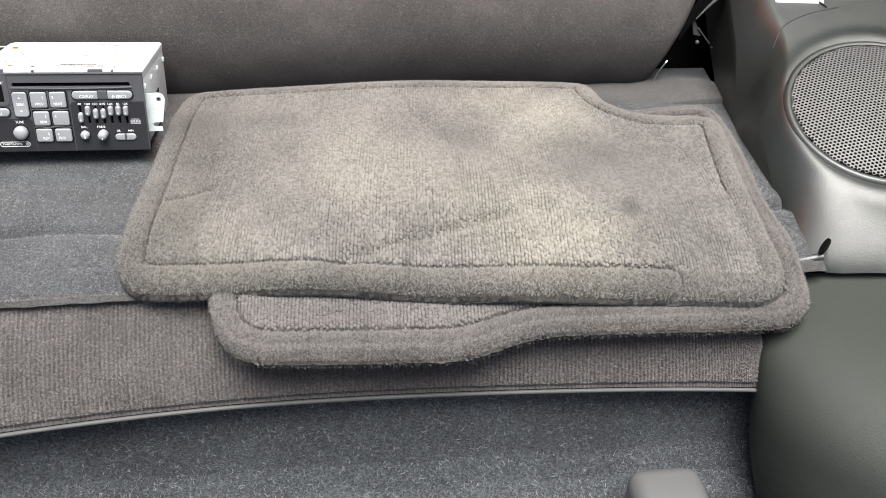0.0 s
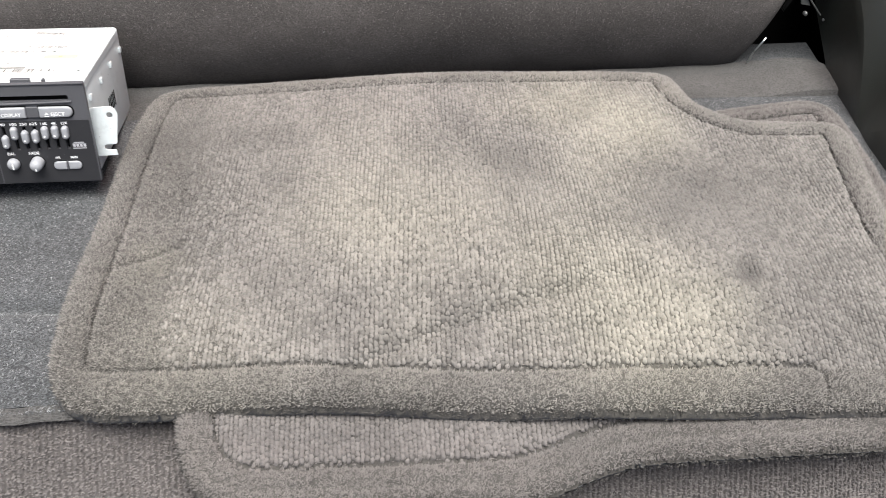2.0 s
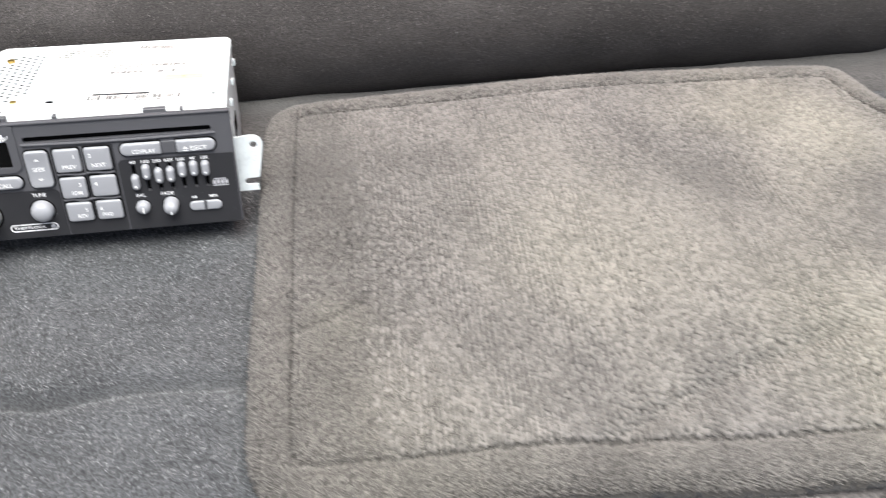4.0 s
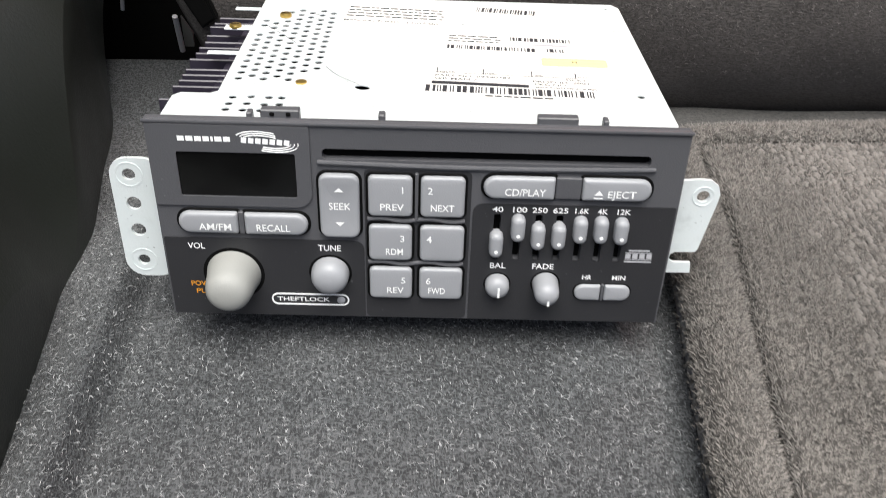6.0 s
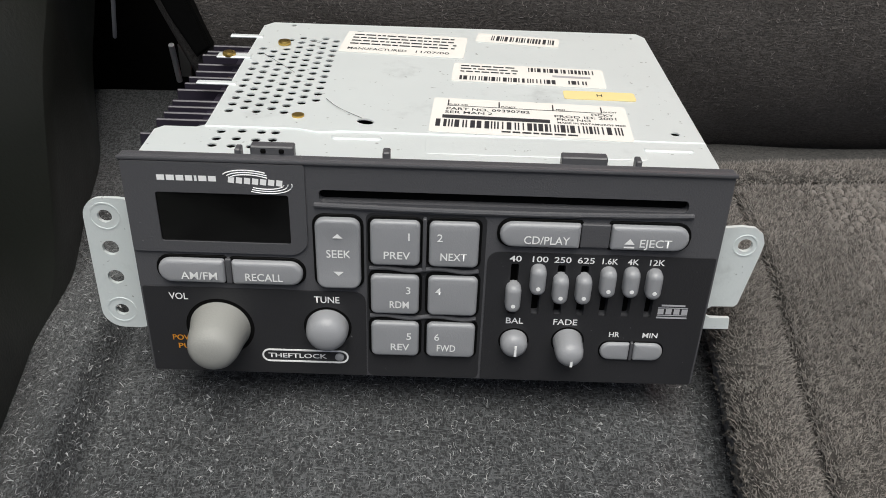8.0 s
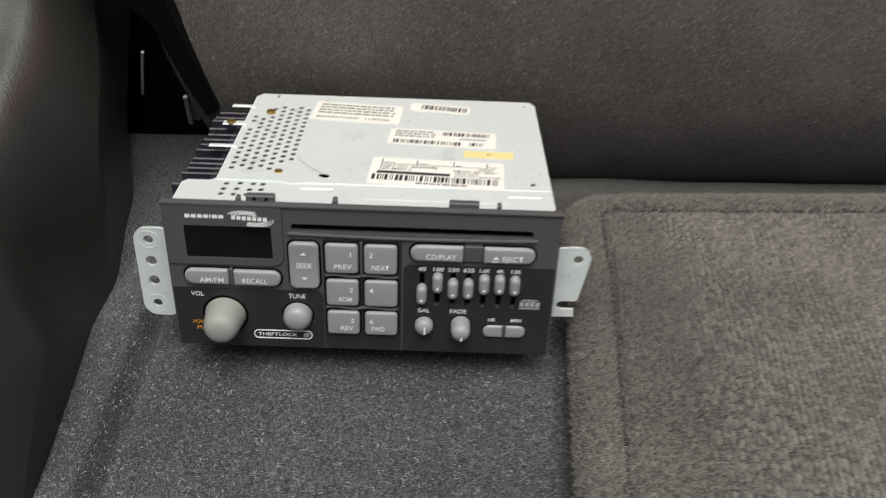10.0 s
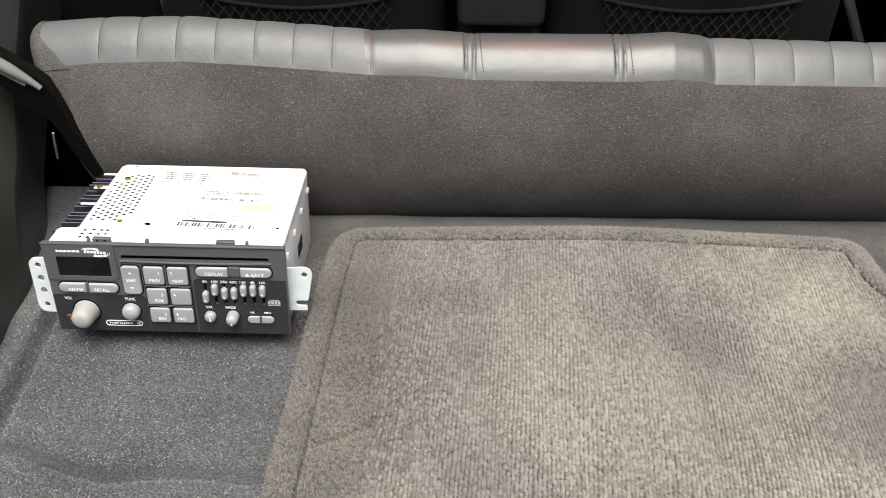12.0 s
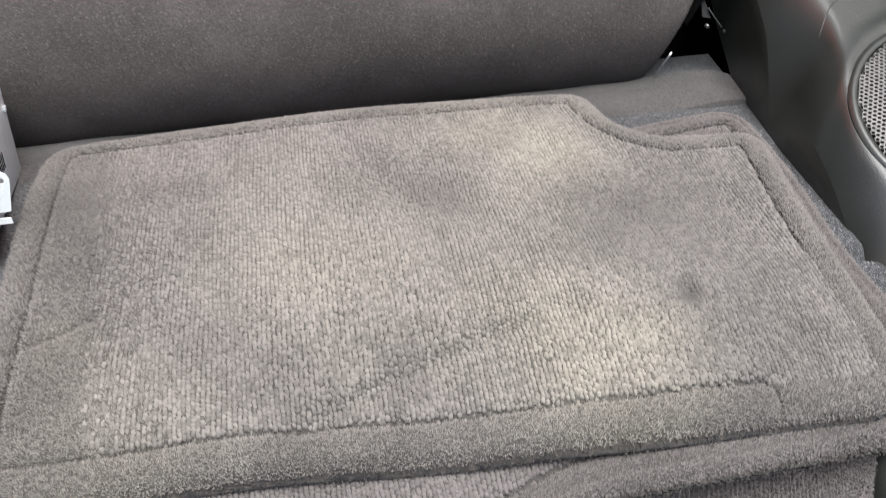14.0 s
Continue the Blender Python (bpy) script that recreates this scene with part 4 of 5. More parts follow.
    tall, wide = 0.75 + 0.5 * rng.random(len(px)), 0.88 + 0.24 * rng.random(len(px))
    swirl = np.stack([0.20 * np.sin(31 * px + 17 * py + 2 * np.sin(13 * py)), -0.10 + 0.22 * np.sin(27 * py - 21 * px + 1.5 * np.sin(19 * px))], 1)
    dist = to_line(rim, px, py)
    pz, groove = relief(px, py, dist)
    step_by = 0.0012
    slope = np.stack([(relief(px + step_by, py, to_line(rim, px + step_by, py))[0] - relief(px - step_by, py, to_line(rim, px - step_by, py))[0]) / (2 * step_by),
                      (relief(px, py + step_by, to_line(rim, px, py + step_by))[0] - relief(px, py - step_by, to_line(rim, px, py - step_by))[0]) / (2 * step_by)], 1)
    slope = np.clip(slope * (dist > 0.0015)[:, None], -1.6, 1.6)
    near = px < close + 0.08 * rng.random(len(px)) ** 2
    rolled = dist < band - 0.002
    head = ~near & ~rolled
    low = np.where(groove > 0.002, 0.5, 1.0)
    half = np.stack([across * 0.61 * wide, up * 0.92 * wide], 1) / np.sqrt(1 + slope ** 2)
    tuft_bodies("nap", np.stack([px, py, pz], 1)[head], half[head], (0.0014 * tall * low)[head], swirl[head], slope[head], turn, tuft_mat, ob, 19)
    swirl = swirl - 0.8 * slope
    for which, per, size, loose, fuzz, stray, yarn in ((near, 40, 0.00038, 1.35, 0.75, 0.55, fuzz_mat), (~near & ~rolled & (px < close + 0.12), 11, 0.00038, 1.3, 0.85, 0.45, fuzz_mat), (~near & ~rolled & (px >= close + 0.12), 6, 0.00042, 1.25, 0.90, 0.42, fuzz_mat), (~near & rolled, 16, 0.00062, 1.25, 0.75, 0.30, tuft_mat)):
        qx, qy = np.repeat(px[which], per), np.repeat(py[which], per)
        if not len(qx):
            continue
        th, tw, ts = np.repeat(tall[which], per), np.repeat(wide[which], per), np.repeat(swirl[which], per, 0)
        r, w = np.sqrt(rng.random(len(qx))), rng.random(len(qx)) * 6.283
        ox, oy = r * np.cos(w) * across * 0.36 * tw * loose, r * np.sin(w) * up * 0.42 * tw * loose
        dist = to_line(rim, qx, qy)
        edge = dist < band
        qx, qy = qx + c * ox - k * oy, qy + k * ox + c * oy
        qx = qx + np.where(edge, rng.normal(size=len(qx)) * across * 0.22, 0)
        qy = qy + np.where(edge, rng.normal(size=len(qx)) * up * 0.22, 0)
        ok = inside(rim, qx, qy)
        qx, qy, th, ts, r = qx[ok], qy[ok], th[ok], ts[ok], r[ok]
        dist = to_line(rim, qx, qy)
        edge = dist < band
        qz, groove = relief(qx, qy, dist)
        ok = (groove < 0.0036) & (dist > 0.0008)
        up_by = np.where(edge, 0.0018, 0.0026 - 0.0014 * r * r) * th * (0.85 + 0.3 * rng.random(len(qx)))
        tufts("nap", np.stack([qx, qy, qz], 1)[ok], up_by[ok] * fuzz, size, yarn, ob, 11, (ts * 0.6 + rng.normal(size=ts.shape) * stray)[ok])
    way = np.roll(rim, -1, 0) - np.roll(rim, 1, 0)
    out = np.stack([way[:, 1], -way[:, 0]], 1) / np.linalg.norm(way, axis=1, keepdims=True)
    probe = rim[:1] + out[:1] * 0.003
    if inside(rim, probe[:, 0], probe[:, 1])[0]:
        out = -out
    ring, lean = np.repeat(rim, 12, 0), np.repeat(out, 12, 0)
    ring = ring + rng.normal(size=ring.shape) * 0.0006 - lean * 0.0006
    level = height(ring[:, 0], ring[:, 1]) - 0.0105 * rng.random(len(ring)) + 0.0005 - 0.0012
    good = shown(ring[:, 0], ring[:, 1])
    # Rim fibres take the darkened backing colour, as if shaded.
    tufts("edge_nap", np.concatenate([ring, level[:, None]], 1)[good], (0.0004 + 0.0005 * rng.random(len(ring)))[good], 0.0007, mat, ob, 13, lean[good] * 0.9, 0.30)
    return ob


def top_mat_z(x, y):
    z = 0.018 - 0.018 * ((x - 0.11) / 0.33) ** 2 - 0.013 * np.clip((y - 0.85) / 0.17, 0, 2) ** 2 - 0.036 * np.clip((0.75 - y) / 0.13, 0, 2) ** 2
    wave = 0.0042 * np.sin(21 * x + 9 * y) * np.sin(16 * y - 7 * x + 1.0)
    crease = -0.0056 * np.exp(-((y - 0.671 - 0.38 * (x - 0.03) + 0.9 * (x - 0.03) ** 2) / 0.0085) ** 2) * smooth01((x + 0.04) / 0.05) * smooth01((0.22 - x) / 0.08)
    crease = crease - 0.004 * np.exp(-((x - 0.271) ** 2 + (y - 0.711) ** 2) / 0.008 ** 2) - 0.004 * np.exp(-((x - 0.128) ** 2 + (y - 0.85) ** 2) / 0.03 ** 2)
    crease = crease - 0.003 * np.exp(-((y - 0.762 - 0.5 * (x + 0.165)) / 0.004) ** 2) * smooth01((x + 0.20) / 0.02) * smooth01((-0.12 - x) / 0.03)
    z = z + 0.004 * smooth01((x - 0.05) / 0.1) * smooth01((0.68 - y) / 0.05)
    return z + wave * (0.25 + 0.75 * smooth01((1.0 - y) / 0.08)) + crease


def under_mat_z(x, y):
    return -0.012 - 0.034 * np.clip((0.685 - y) / 0.1, 0, 2) ** 1.3 + 0.0012 * np.sin(19 * x + 4) - 0.006 * smooth01((x - 0.05) / 0.1) * smooth01((0.68 - y) / 0.05)


TOP = ((-0.190, 1.028, 0.035), (0.306, 1.006, 0.026), (0.306, 0.930, 0.020), (0.334, 0.906, 0.022), (0.440, 0.912, 0.035), (0.417, 0.80, 0.05), (0.405, 0.715, 0.05), (0.406, 0.606, 0.040), (0.290, 0.612, 0.03), (0.20, 0.613, 0.03), (-0.212, 0.648, 0.040))


def top_sewn(x, y):
    """The sewn line ends in the front right corner."""
    corner = smooth01((0.302 - x) / 0.006) + smooth01((y - 0.728) / 0.03)
    return np.clip(corner, 0, 1) * (1 - 0.25 * smooth01((0.70 - y) / 0.03))


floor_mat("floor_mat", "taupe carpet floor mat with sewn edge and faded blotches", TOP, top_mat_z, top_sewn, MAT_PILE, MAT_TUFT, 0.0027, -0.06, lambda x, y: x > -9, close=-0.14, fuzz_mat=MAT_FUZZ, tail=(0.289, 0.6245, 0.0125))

UNDER = ((-0.138, 0.93, 0.05), (0.30, 0.950, 0.05), (0.37, 0.966, 0.04), (0.457, 0.974, 0.045), (0.451, 0.86, 0.05), (0.430, 0.74, 0.05), (0.432, 0.594, 0.045), (0.160, 0.597, 0.03), (0.095, 0.576, 0.03), (-0.124, 0.582, 0.055))
floor_mat("floor_mat", "taupe carpet floor mat under another, overhanging the shelf edge", UNDER, under_mat_z, lambda x, y: np.where(y > 0.8, 0.9, 0.8), UNDER_PILE, UNDER_TUFT, 0.0028, -0.03, lambda x, y: (y < 0.70) | ((x > 0.27) & (y > 0.86)) | (x > 0.38), thick=0.008, fuzz_mat=UNDER_FUZZ, stitch=0.0019)

# ---- the car radio ----
FACE = plain("radio_face_plastic", (0.078, 0.078, 0.085), 0.44, grain=0.25, grain_scale=1500, dust=0.16)
FACE_LOW = plain("radio_low_panel_plastic", (0.024, 0.024, 0.0265), 0.42, grain=0.15, grain_scale=1500, dust=0.14)
KEY = plain("radio_key_rubber", (0.29, 0.295, 0.312), 0.40, grain=0.15, grain_scale=1800, vary=0.06)
KNOB = plain("radio_knob_rubber", (0.29, 0.29, 0.275), 0.62, grain=0.2, grain_scale=1500, vary=0.10)
GLASS = plain("display_glass", (0.004, 0.004, 0.004), 0.10, dust=0.06)
WHITE_INK = plain("white_ink", (0.88, 0.88, 0.88), 0.6)
ORANGE_INK = plain("orange_ink", (0.62, 0.26, 0.02), 0.6)
BLACK_INK = plain("black_ink", (0.03, 0.03, 0.035), 0.6)
GREY_INK = plain("grey_ink", (0.42, 0.42, 0.44), 0.6)
ZINC = plain("zinc_sheet", (0.755, 0.805, 0.81), 0.42, metal=0.25, grain=0.1, vary=0.05, grime=0.16)
FIN = plain("dark_anodised_fin", (0.024, 0.020, 0.032), 0.38, spec=0.6)
BRASS = plain("yellow_zinc_screw", (0.62, 0.42, 0.12), 0.3, metal=0.9)
PAPER = plain("label_paper", (0.80, 0.79, 0.75), 0.65, vary=0.04)
YELLOW = plain("yellow_sticker", (0.82, 0.68, 0.32), 0.6, vary=0.05)

radio = thing("car_radio", "graphite-faced car radio with bare zinc casing on the shelf", "car radio", at=pose(-0.306, 0.8765, -0.0001, -8.8125, 1.0122, 0.2986))
MM = 0.001


def rr(x0, x1, z0, z1, radii, n=6):
    """A rectangle with four corner radii: upper right, upper left, lower left, lower right; all in millimetres."""
    if not isinstance(radii, tuple):
        radii = (radii,) * 4
    pts = []
    for k, (cx, cz) in enumerate(((x1, z1), (x0, z1), (x0, z0), (x1, z0))):
        r = radii[k]
        sx, sz = (1, 1, -1, -1)[(k + 3) % 4] * 0 + (1 if k in (0, 3) else -1), (1 if k in (0, 1) else -1)
        for i in range(n + 1):
            a = math.pi / 2 * (k + i / n)
            pts.append(((cx - sx * r + r * math.cos(a)) * MM, (cz - sz * r + r * math.sin(a)) * MM))
    return pts


def pad(x0, x1, z0, z1, radii, depth, edge, crown=None):
    """A key: a rounded outline raised towards minus y with a rolled edge; crown(s, t) adds height in millimetres over the face."""
    if not isinstance(radii, tuple):
        radii = (radii,) * 4
    rows = [(0.0, -0.4), (0.0, depth - edge)]
    for k in range(1, 5):
        a = math.pi / 2 * k / 4
        rows.append((edge * (1 - math.cos(a)), depth - edge + edge * math.sin(a)))
    bm = bmesh.new()
    rings = []
    cx, cz = (x0 + x1) / 2, (z0 + z1) / 2

    def height(x, z, h):
        if crown is None or h < depth - edge + 1e-6:
            return h
        return h + crown(2 * (x / MM - cx) / (x1 - x0), 2 * (z / MM - cz) / (z1 - z0))

    for ins, h in rows:
        o = rr(x0 + ins, x1 - ins, z0 + ins, z1 - ins, tuple(max(r - ins, 0.15) for r in radii), 5)
        rings.append([bm.verts.new((x, -height(x, z, h) * MM, z)) for x, z in o])
    last = rr(x0 + edge, x1 - edge, z0 + edge, z1 - edge, tuple(max(r - edge, 0.15) for r in radii), 5)
    for f in (0.75, 0.5, 0.25):
        rings.append([])
        for x, z in last:
            xx, zz = cx * MM + (x - cx * MM) * f, cz * MM + (z - cz * MM) * f
            rings[-1].append(bm.verts.new((xx, -height(xx, zz, depth) * MM, zz)))
    n = len(last)
    for a, b in zip(rings, rings[1:]):
        for k in range(n):
            bm.faces.new((a[k], b[k], b[(k + 1) % n], a[(k + 1) % n]))
    bm.faces.new(rings[-1][::-1])
    bmesh.ops.recalc_face_normals(bm, faces=bm.faces)
    return bm


def letters(text, mat, parent, x, z, cap, y=-0.05, width=None, top=False, turn=0.0, align="CENTER", bold=0.0):
    """Lettering in the built-in font: cap height and, if given, width in millimetres. On the face, or on top of the casing."""
    cu = bpy.data.curves.new("lettering", "FONT")
    cu.body, cu.align_x, cu.align_y, cu.size = text, align, "CENTER", cap / 0.70
    cu.resolution_u, cu.offset = 3, bold or 0.04
    tmp = bpy.data.objects.new("lettering", cu)
    scene.collection.objects.link(tmp)
    dg = bpy.context.evaluated_depsgraph_get()
    me = bpy.data.meshes.new_from_object(tmp.evaluated_get(dg))
    bpy.data.objects.remove(tmp)
    co = np.empty(len(me.vertices) * 3, np.float32)
    me.vertices.foreach_get("co", co)
    co = co.reshape(-1, 3)
    if width:
        co[:, 0] *= width / max(1e-6, co[:, 0].max() - co[:, 0].min())
    c, s = math.cos(radians(turn)), math.sin(radians(turn))
    px, pz = c * co[:, 0] - s * co[:, 1], s * co[:, 0] + c * co[:, 1]
    out = np.stack([px + x, pz + z, np.full(len(co), y)], 1) if top else np.stack([px + x, np.full(len(co), y), pz + z], 1)
    me.vertices.foreach_set("co", (out * MM).astype(np.float32).ravel())
    me.update()
    return part("lettering", me, mat, parent, smooth=False)


def bars(rects, mat, parent, level, name="printed_bars", top=False, turn=0.0, origin=(0, 0)):
    """Flat printed bars (x, z, width, height), in millimetres, centred."""
    v, f = [], []
    c, s = math.cos(radians(turn)), math.sin(radians(turn))
    for x, z, w, h in rects:
        k = len(v)
        for a, b in ((-1, -1), (1, -1), (1, 1), (-1, 1)):
            px, pz = x + a * w / 2, z + b * h / 2
            qx, qz = origin[0] + c * px - s * pz, origin[1] + s * px + c * pz
            v.append((qx * MM, qz * MM, level * MM) if top else (qx * MM, level * MM, qz * MM))
        f.append((k, k + 1, k + 2, k + 3))
    return part(name, from_arrays(v, f), mat, parent, smooth=False)


# faceplate
EQ_X = (29.5, 37.3, 45.0, 52.7, 60.5, 68.2, 75.8)
EQ_Z = (37.4, 44.6, 41.2, 41.4, 44.4, 44.6, 44.2)
slot = rr(-34.4, 83.0, 70.4, 74.6, 1.6)
cuts = [slot] + [rr(x - 1.3, x + 1.3, 29.6, 49.6, 0.5, 3) for x in EQ_X]
bm = plate(rr(-96.2, 96.2, 0.0, 84.7, 1.2), cuts, 0.0, 0.0032)
outer = [e for e in bm.edges if all(abs(v.co.y) < 1e-6 and (abs(abs(v.co.x) - 0.0962) < 0.0013 or v.co.z < 0.0013 or v.co.z > 0.0834) for v in e.verts) and len(e.link_faces) == 2 and any(abs(f.normal.y) < 0.5 for f in e.link_faces)]
bmesh.ops.bevel(bm, geom=outer, offset=0.0007, segments=2, affect="EDGES", profile=0.5)
face = part("faceplate", bm, FACE, radio, "graphite plastic faceplate", sharp=18)
# Black blocks behind the openings stand in for the unlit inside.
part("slot_throat", block((0.122, 0.010, 0.0075), 0.0005, (0.0243, 0.0086, 0.0725), 1), DARK, radio, "dark disc slot")
part("slider_well", block((0.054, 0.006, 0.024), 0.0005, (0.0527, 0.0066, 0.0396), 1), DARK, radio)
part("slot_lip", tube([((-36 + 121 * k / 40) * MM, -0.0004, (69.4 - 1.0 * math.sin(math.pi * k / 40)) * MM) for k in range(41)], 0.0009, 8), FACE, face)

part("top_lip", block((0.1930, 0.0012, 0.0013), 0.0004, (0.0, -0.0003, 0.0840), 2), FACE, face, "thin lip along the top edge")
# display block
part("display_frame", plate(rr(-95.6, -38.5, 50.6, 83.2, (0.8, 0.8, 0.8, 6.0)), [rr(-85.9, -43.9, 54.6, 72.6, 0.8, 3)], -0.0009, 0.0003), FACE, face, sharp=30)
part("display", plate(rr(-86.2, -43.6, 54.3, 72.9, 0.5, 2), [], -0.0003, 0.0004), GLASS, radio, "dark glossy display, switched off", smooth=False)
rng = np.random.default_rng(44)
bars([(-84 + 38 * a, 56 + 15 * b, 0.12 + 0.35 * c ** 3, 0.12 + 0.3 * d ** 3) for a, b, c, d in rng.random((26, 4))], GREY_INK, radio, -0.02, name="dust_specks")
part("lower_panel", plate(rr(-95.2, -20.0, 0.8, 36.3, (4.0, 0.6, 0.6, 0.6)), [], -0.0004, 0.0003), FACE_LOW, face, "blacker lower panel", smooth=False)
part("lower_panel", plate(rr(20.2, 95.2, 0.8, 53.9, (0.6, 4.0, 0.6, 0.6)), [rr(x - 1.3, x + 1.3, 29.6, 49.6, 0.5, 3) for x in EQ_X], -0.0004, 0.0003), FACE_LOW, face, "blacker lower panel", smooth=False)
part("key_panel", plate(rr(-19.6, 19.4, 0.8, 66.8, 2.0), [], -0.0002, 0.0003), FACE_LOW, face, smooth=False)

# keys
soft = lambda s, t: 0.25 * (1 - s * s) * (1 - t * t)
wave = lambda s, t: 0.9 * t * t - 0.5
KEY_ROWS = (
    ("am_fm_key", (-88.3, -66.4, 39.4, 48.3, (0.8, 4.3, 4.3, 0.8)), 2.6, 1.3, soft),
    ("recall_key", (-64.0, -40.6, 39.2, 48.1, (4.3, 0.8, 0.8, 4.3)), 2.6, 1.3, soft),
    ("seek_rocker", (-36.0, -21.3, 39.0, 65.3, 3.2), 2.6, 1.2, wave),
    ("preset_key", (-18.2, -2.0, 48.4, 65.1, 2.0), 2.4, 1.1, soft),
    ("preset_key", (0.9, 17.1, 48.4, 65.1, 2.0), 2.4, 1.1, soft),
    ("preset_key", (-18.2, -2.0, 29.0, 44.4, 2.0), 2.4, 1.1, soft),
    ("preset_key", (0.9, 17.5, 29.0, 44.4, 2.0), 2.4, 1.1, soft),
    ("preset_key", (-18.2, -1.8, 11.2, 25.4, 2.0), 2.4, 1.1, soft),
    ("preset_key", (0.9, 17.5, 11.2, 25.4, 2.0), 2.4, 1.1, soft),
    ("play_key", (23.6, 49.5, 57.0, 65.9, (0.8, 4.3, 4.3, 0.8)), 2.6, 1.3, soft),
    ("eject_key", (59.4, 84.6, 57.0, 65.9, (4.3, 0.8, 0.8, 4.3)), 2.6, 1.3, soft),
    ("clock_key", (61.4, 71.5, 11.8, 19.0, (0.6, 3.4, 3.4, 0.6)), 1.8, 1.0, soft),
    ("clock_key", (73.0, 83.2, 11.8, 19.0, (3.4, 0.6, 0.6, 3.4)), 1.8, 1.0, soft),
)
key = []
for nm, box, depth, edge, crown in KEY_ROWS:
    key.append(part(nm, pad(*box, depth, edge, crown), KEY, radio, "grey rubber key", sharp=60))
# Black pads stand in for the shade in the gaps round the keys.
for nm, box, depth, edge, crown in KEY_ROWS:
    grow = 0.9 if nm != "clock_key" else 0.5
    rad = tuple(r + grow * 0.6 for r in box[4]) if isinstance(box[4], tuple) else box[4] + grow * 0.6
    part("key_gap", pad(box[0] - grow, box[1] + grow, box[2] - grow, box[3] + grow, rad, 0.62, 0.25), MATT_BLACK, face, sharp=60)
for x0, x1, z0, z1 in ((-66.2, -64.2, 39.0, 48.4), (49.8, 59.1, 57.2, 65.8), (71.7, 72.8, 11.6, 19.2), (-1.2, 0.1, 46.0, 66.0)):
    part("key_divider", pad(x0, x1, z0, z1, 0.4, 1.5, 0.4), FACE, face, sharp=60)
for z in (46.4, 27.2):
    part("key_rib", tube([((-18.5 + 36 * k / 36) * MM, -0.0007, (z + 0.5 * math.sin(k / 36 * 4 * math.pi)) * MM) for k in range(37)], 0.0008, 8), FACE, face)

# lettering on keys and panel
Y = -3.05
letters("AM/FM", WHITE_INK, key[0], -74.6, 42.6, 2.9, Y, 12.0)
letters("RECALL", WHITE_INK, key[1], -53.4, 42.6, 2.9, Y, 12.4)
letters("SEEK", WHITE_INK, key[2], -28.6, 52.2, 2.9, -2.3, 8.2)
for zz, s in ((59.3, 1), (45.0, -1)):
    v = [(-30.4, zz - s * 0.8), (-26.9, zz - s * 0.8), (-28.65, zz + s * 0.9)]
    part("arrow_mark", from_arrays([(a * MM, -0.00262, b * MM) for a, b in v], [(0, 1, 2)]), WHITE_INK, key[2], smooth=False)
for k, num, word, nx, wx in ((3, "1", "PREV", -5.6, -9.6), (4, "2", "NEXT", 4.4, 8.9), (5, "3", "RDM", -5.6, -8.6), (6, "4", "", 4.4, 0), (7, "5", "REV", -5.2, -8.4), (8, "6", "FWD", 4.4, 7.7)):
    zb, zt = KEY_ROWS[k][1][2], KEY_ROWS[k][1][3]
    letters(num, WHITE_INK, key[k], nx, zt - 5.4, 2.8, -2.72)
    if word:
        letters(word, WHITE_INK, key[k], wx, zb + 4.2, 2.8, -2.72, 2.15 * len(word))
letters("CD/PLAY", WHITE_INK, key[9], 38.6, 60.2, 2.9, Y, 14.8)
letters("EJECT", WHITE_INK, key[10], 73.6, 60.2, 2.9, Y, 10.2)
part("eject_mark", from_arrays([(a * MM, -0.00295, b * MM) for a, b in ((63.6, 59.8), (67.0, 59.8), (65.3, 61.9), (63.6, 58.4), (67.0, 58.4), (67.0, 59.1), (63.6, 59.1))], [(0, 1, 2)]), WHITE_INK, key[10], smooth=False)
bars([(65.3, 58.7, 3.4, 0.6)], WHITE_INK, key[10], -2.95)
L = -0.55
for x, word, w in ((29.5, "40", 4.0), (37.3, "100", 5.2), (45.0, "250", 5.6), (52.7, "625", 5.6), (60.3, "1.6K", 5.2), (68.2, "4K", 3.8), (75.8, "12K", 5.0)):
    letters(word, WHITE_INK, face, x, 51.6, 2.2, L, w)
letters("BAL", WHITE_INK, face, 30.8, 26.6, 2.4, L, 6.0)
letters("FADE", WHITE_INK, face, 48.2, 26.6, 2.4, L, 8.2)
letters("HR", WHITE_INK, face, 65.6, 22.0, 2.1, L, 3.6)
letters("MIN", WHITE_INK, face, 78.1, 22.0, 2.1, L, 5.2)
letters("VOL", WHITE_INK, face, -83.4, 32.6, 2.6, L, 6.4)
letters("TUNE", WHITE_INK, face, -33.2, 32.8, 2.6, L, 8.6)
letters("POWER", ORANGE_INK, face, -87.6, 15.2, 2.2, L, 10.5, align="LEFT")
letters("PUSH", ORANGE_INK, face, -86.0, 11.6, 2.2, L, 8.5, align="LEFT")
letters("THEFTLOCK", WHITE_INK, face, -44.4, 8.6, 1.9, L, 20.5)
part("pill_outline", plate(rr(-56.8, -26.4, 5.9, 11.4, 2.7), [rr(-56.2, -27.0, 6.5, 10.8, 2.1)], -0.0006, -0.0003), WHITE_INK, face, smooth=False)
part("indicator", lathe([(0.0016, 0.0002), (0.0016, 0.0008), (0.0009, 0.0012)], 16), KEY, face, "small round indicator lamp, off").location = (-0.0296, 0, 0.0086)
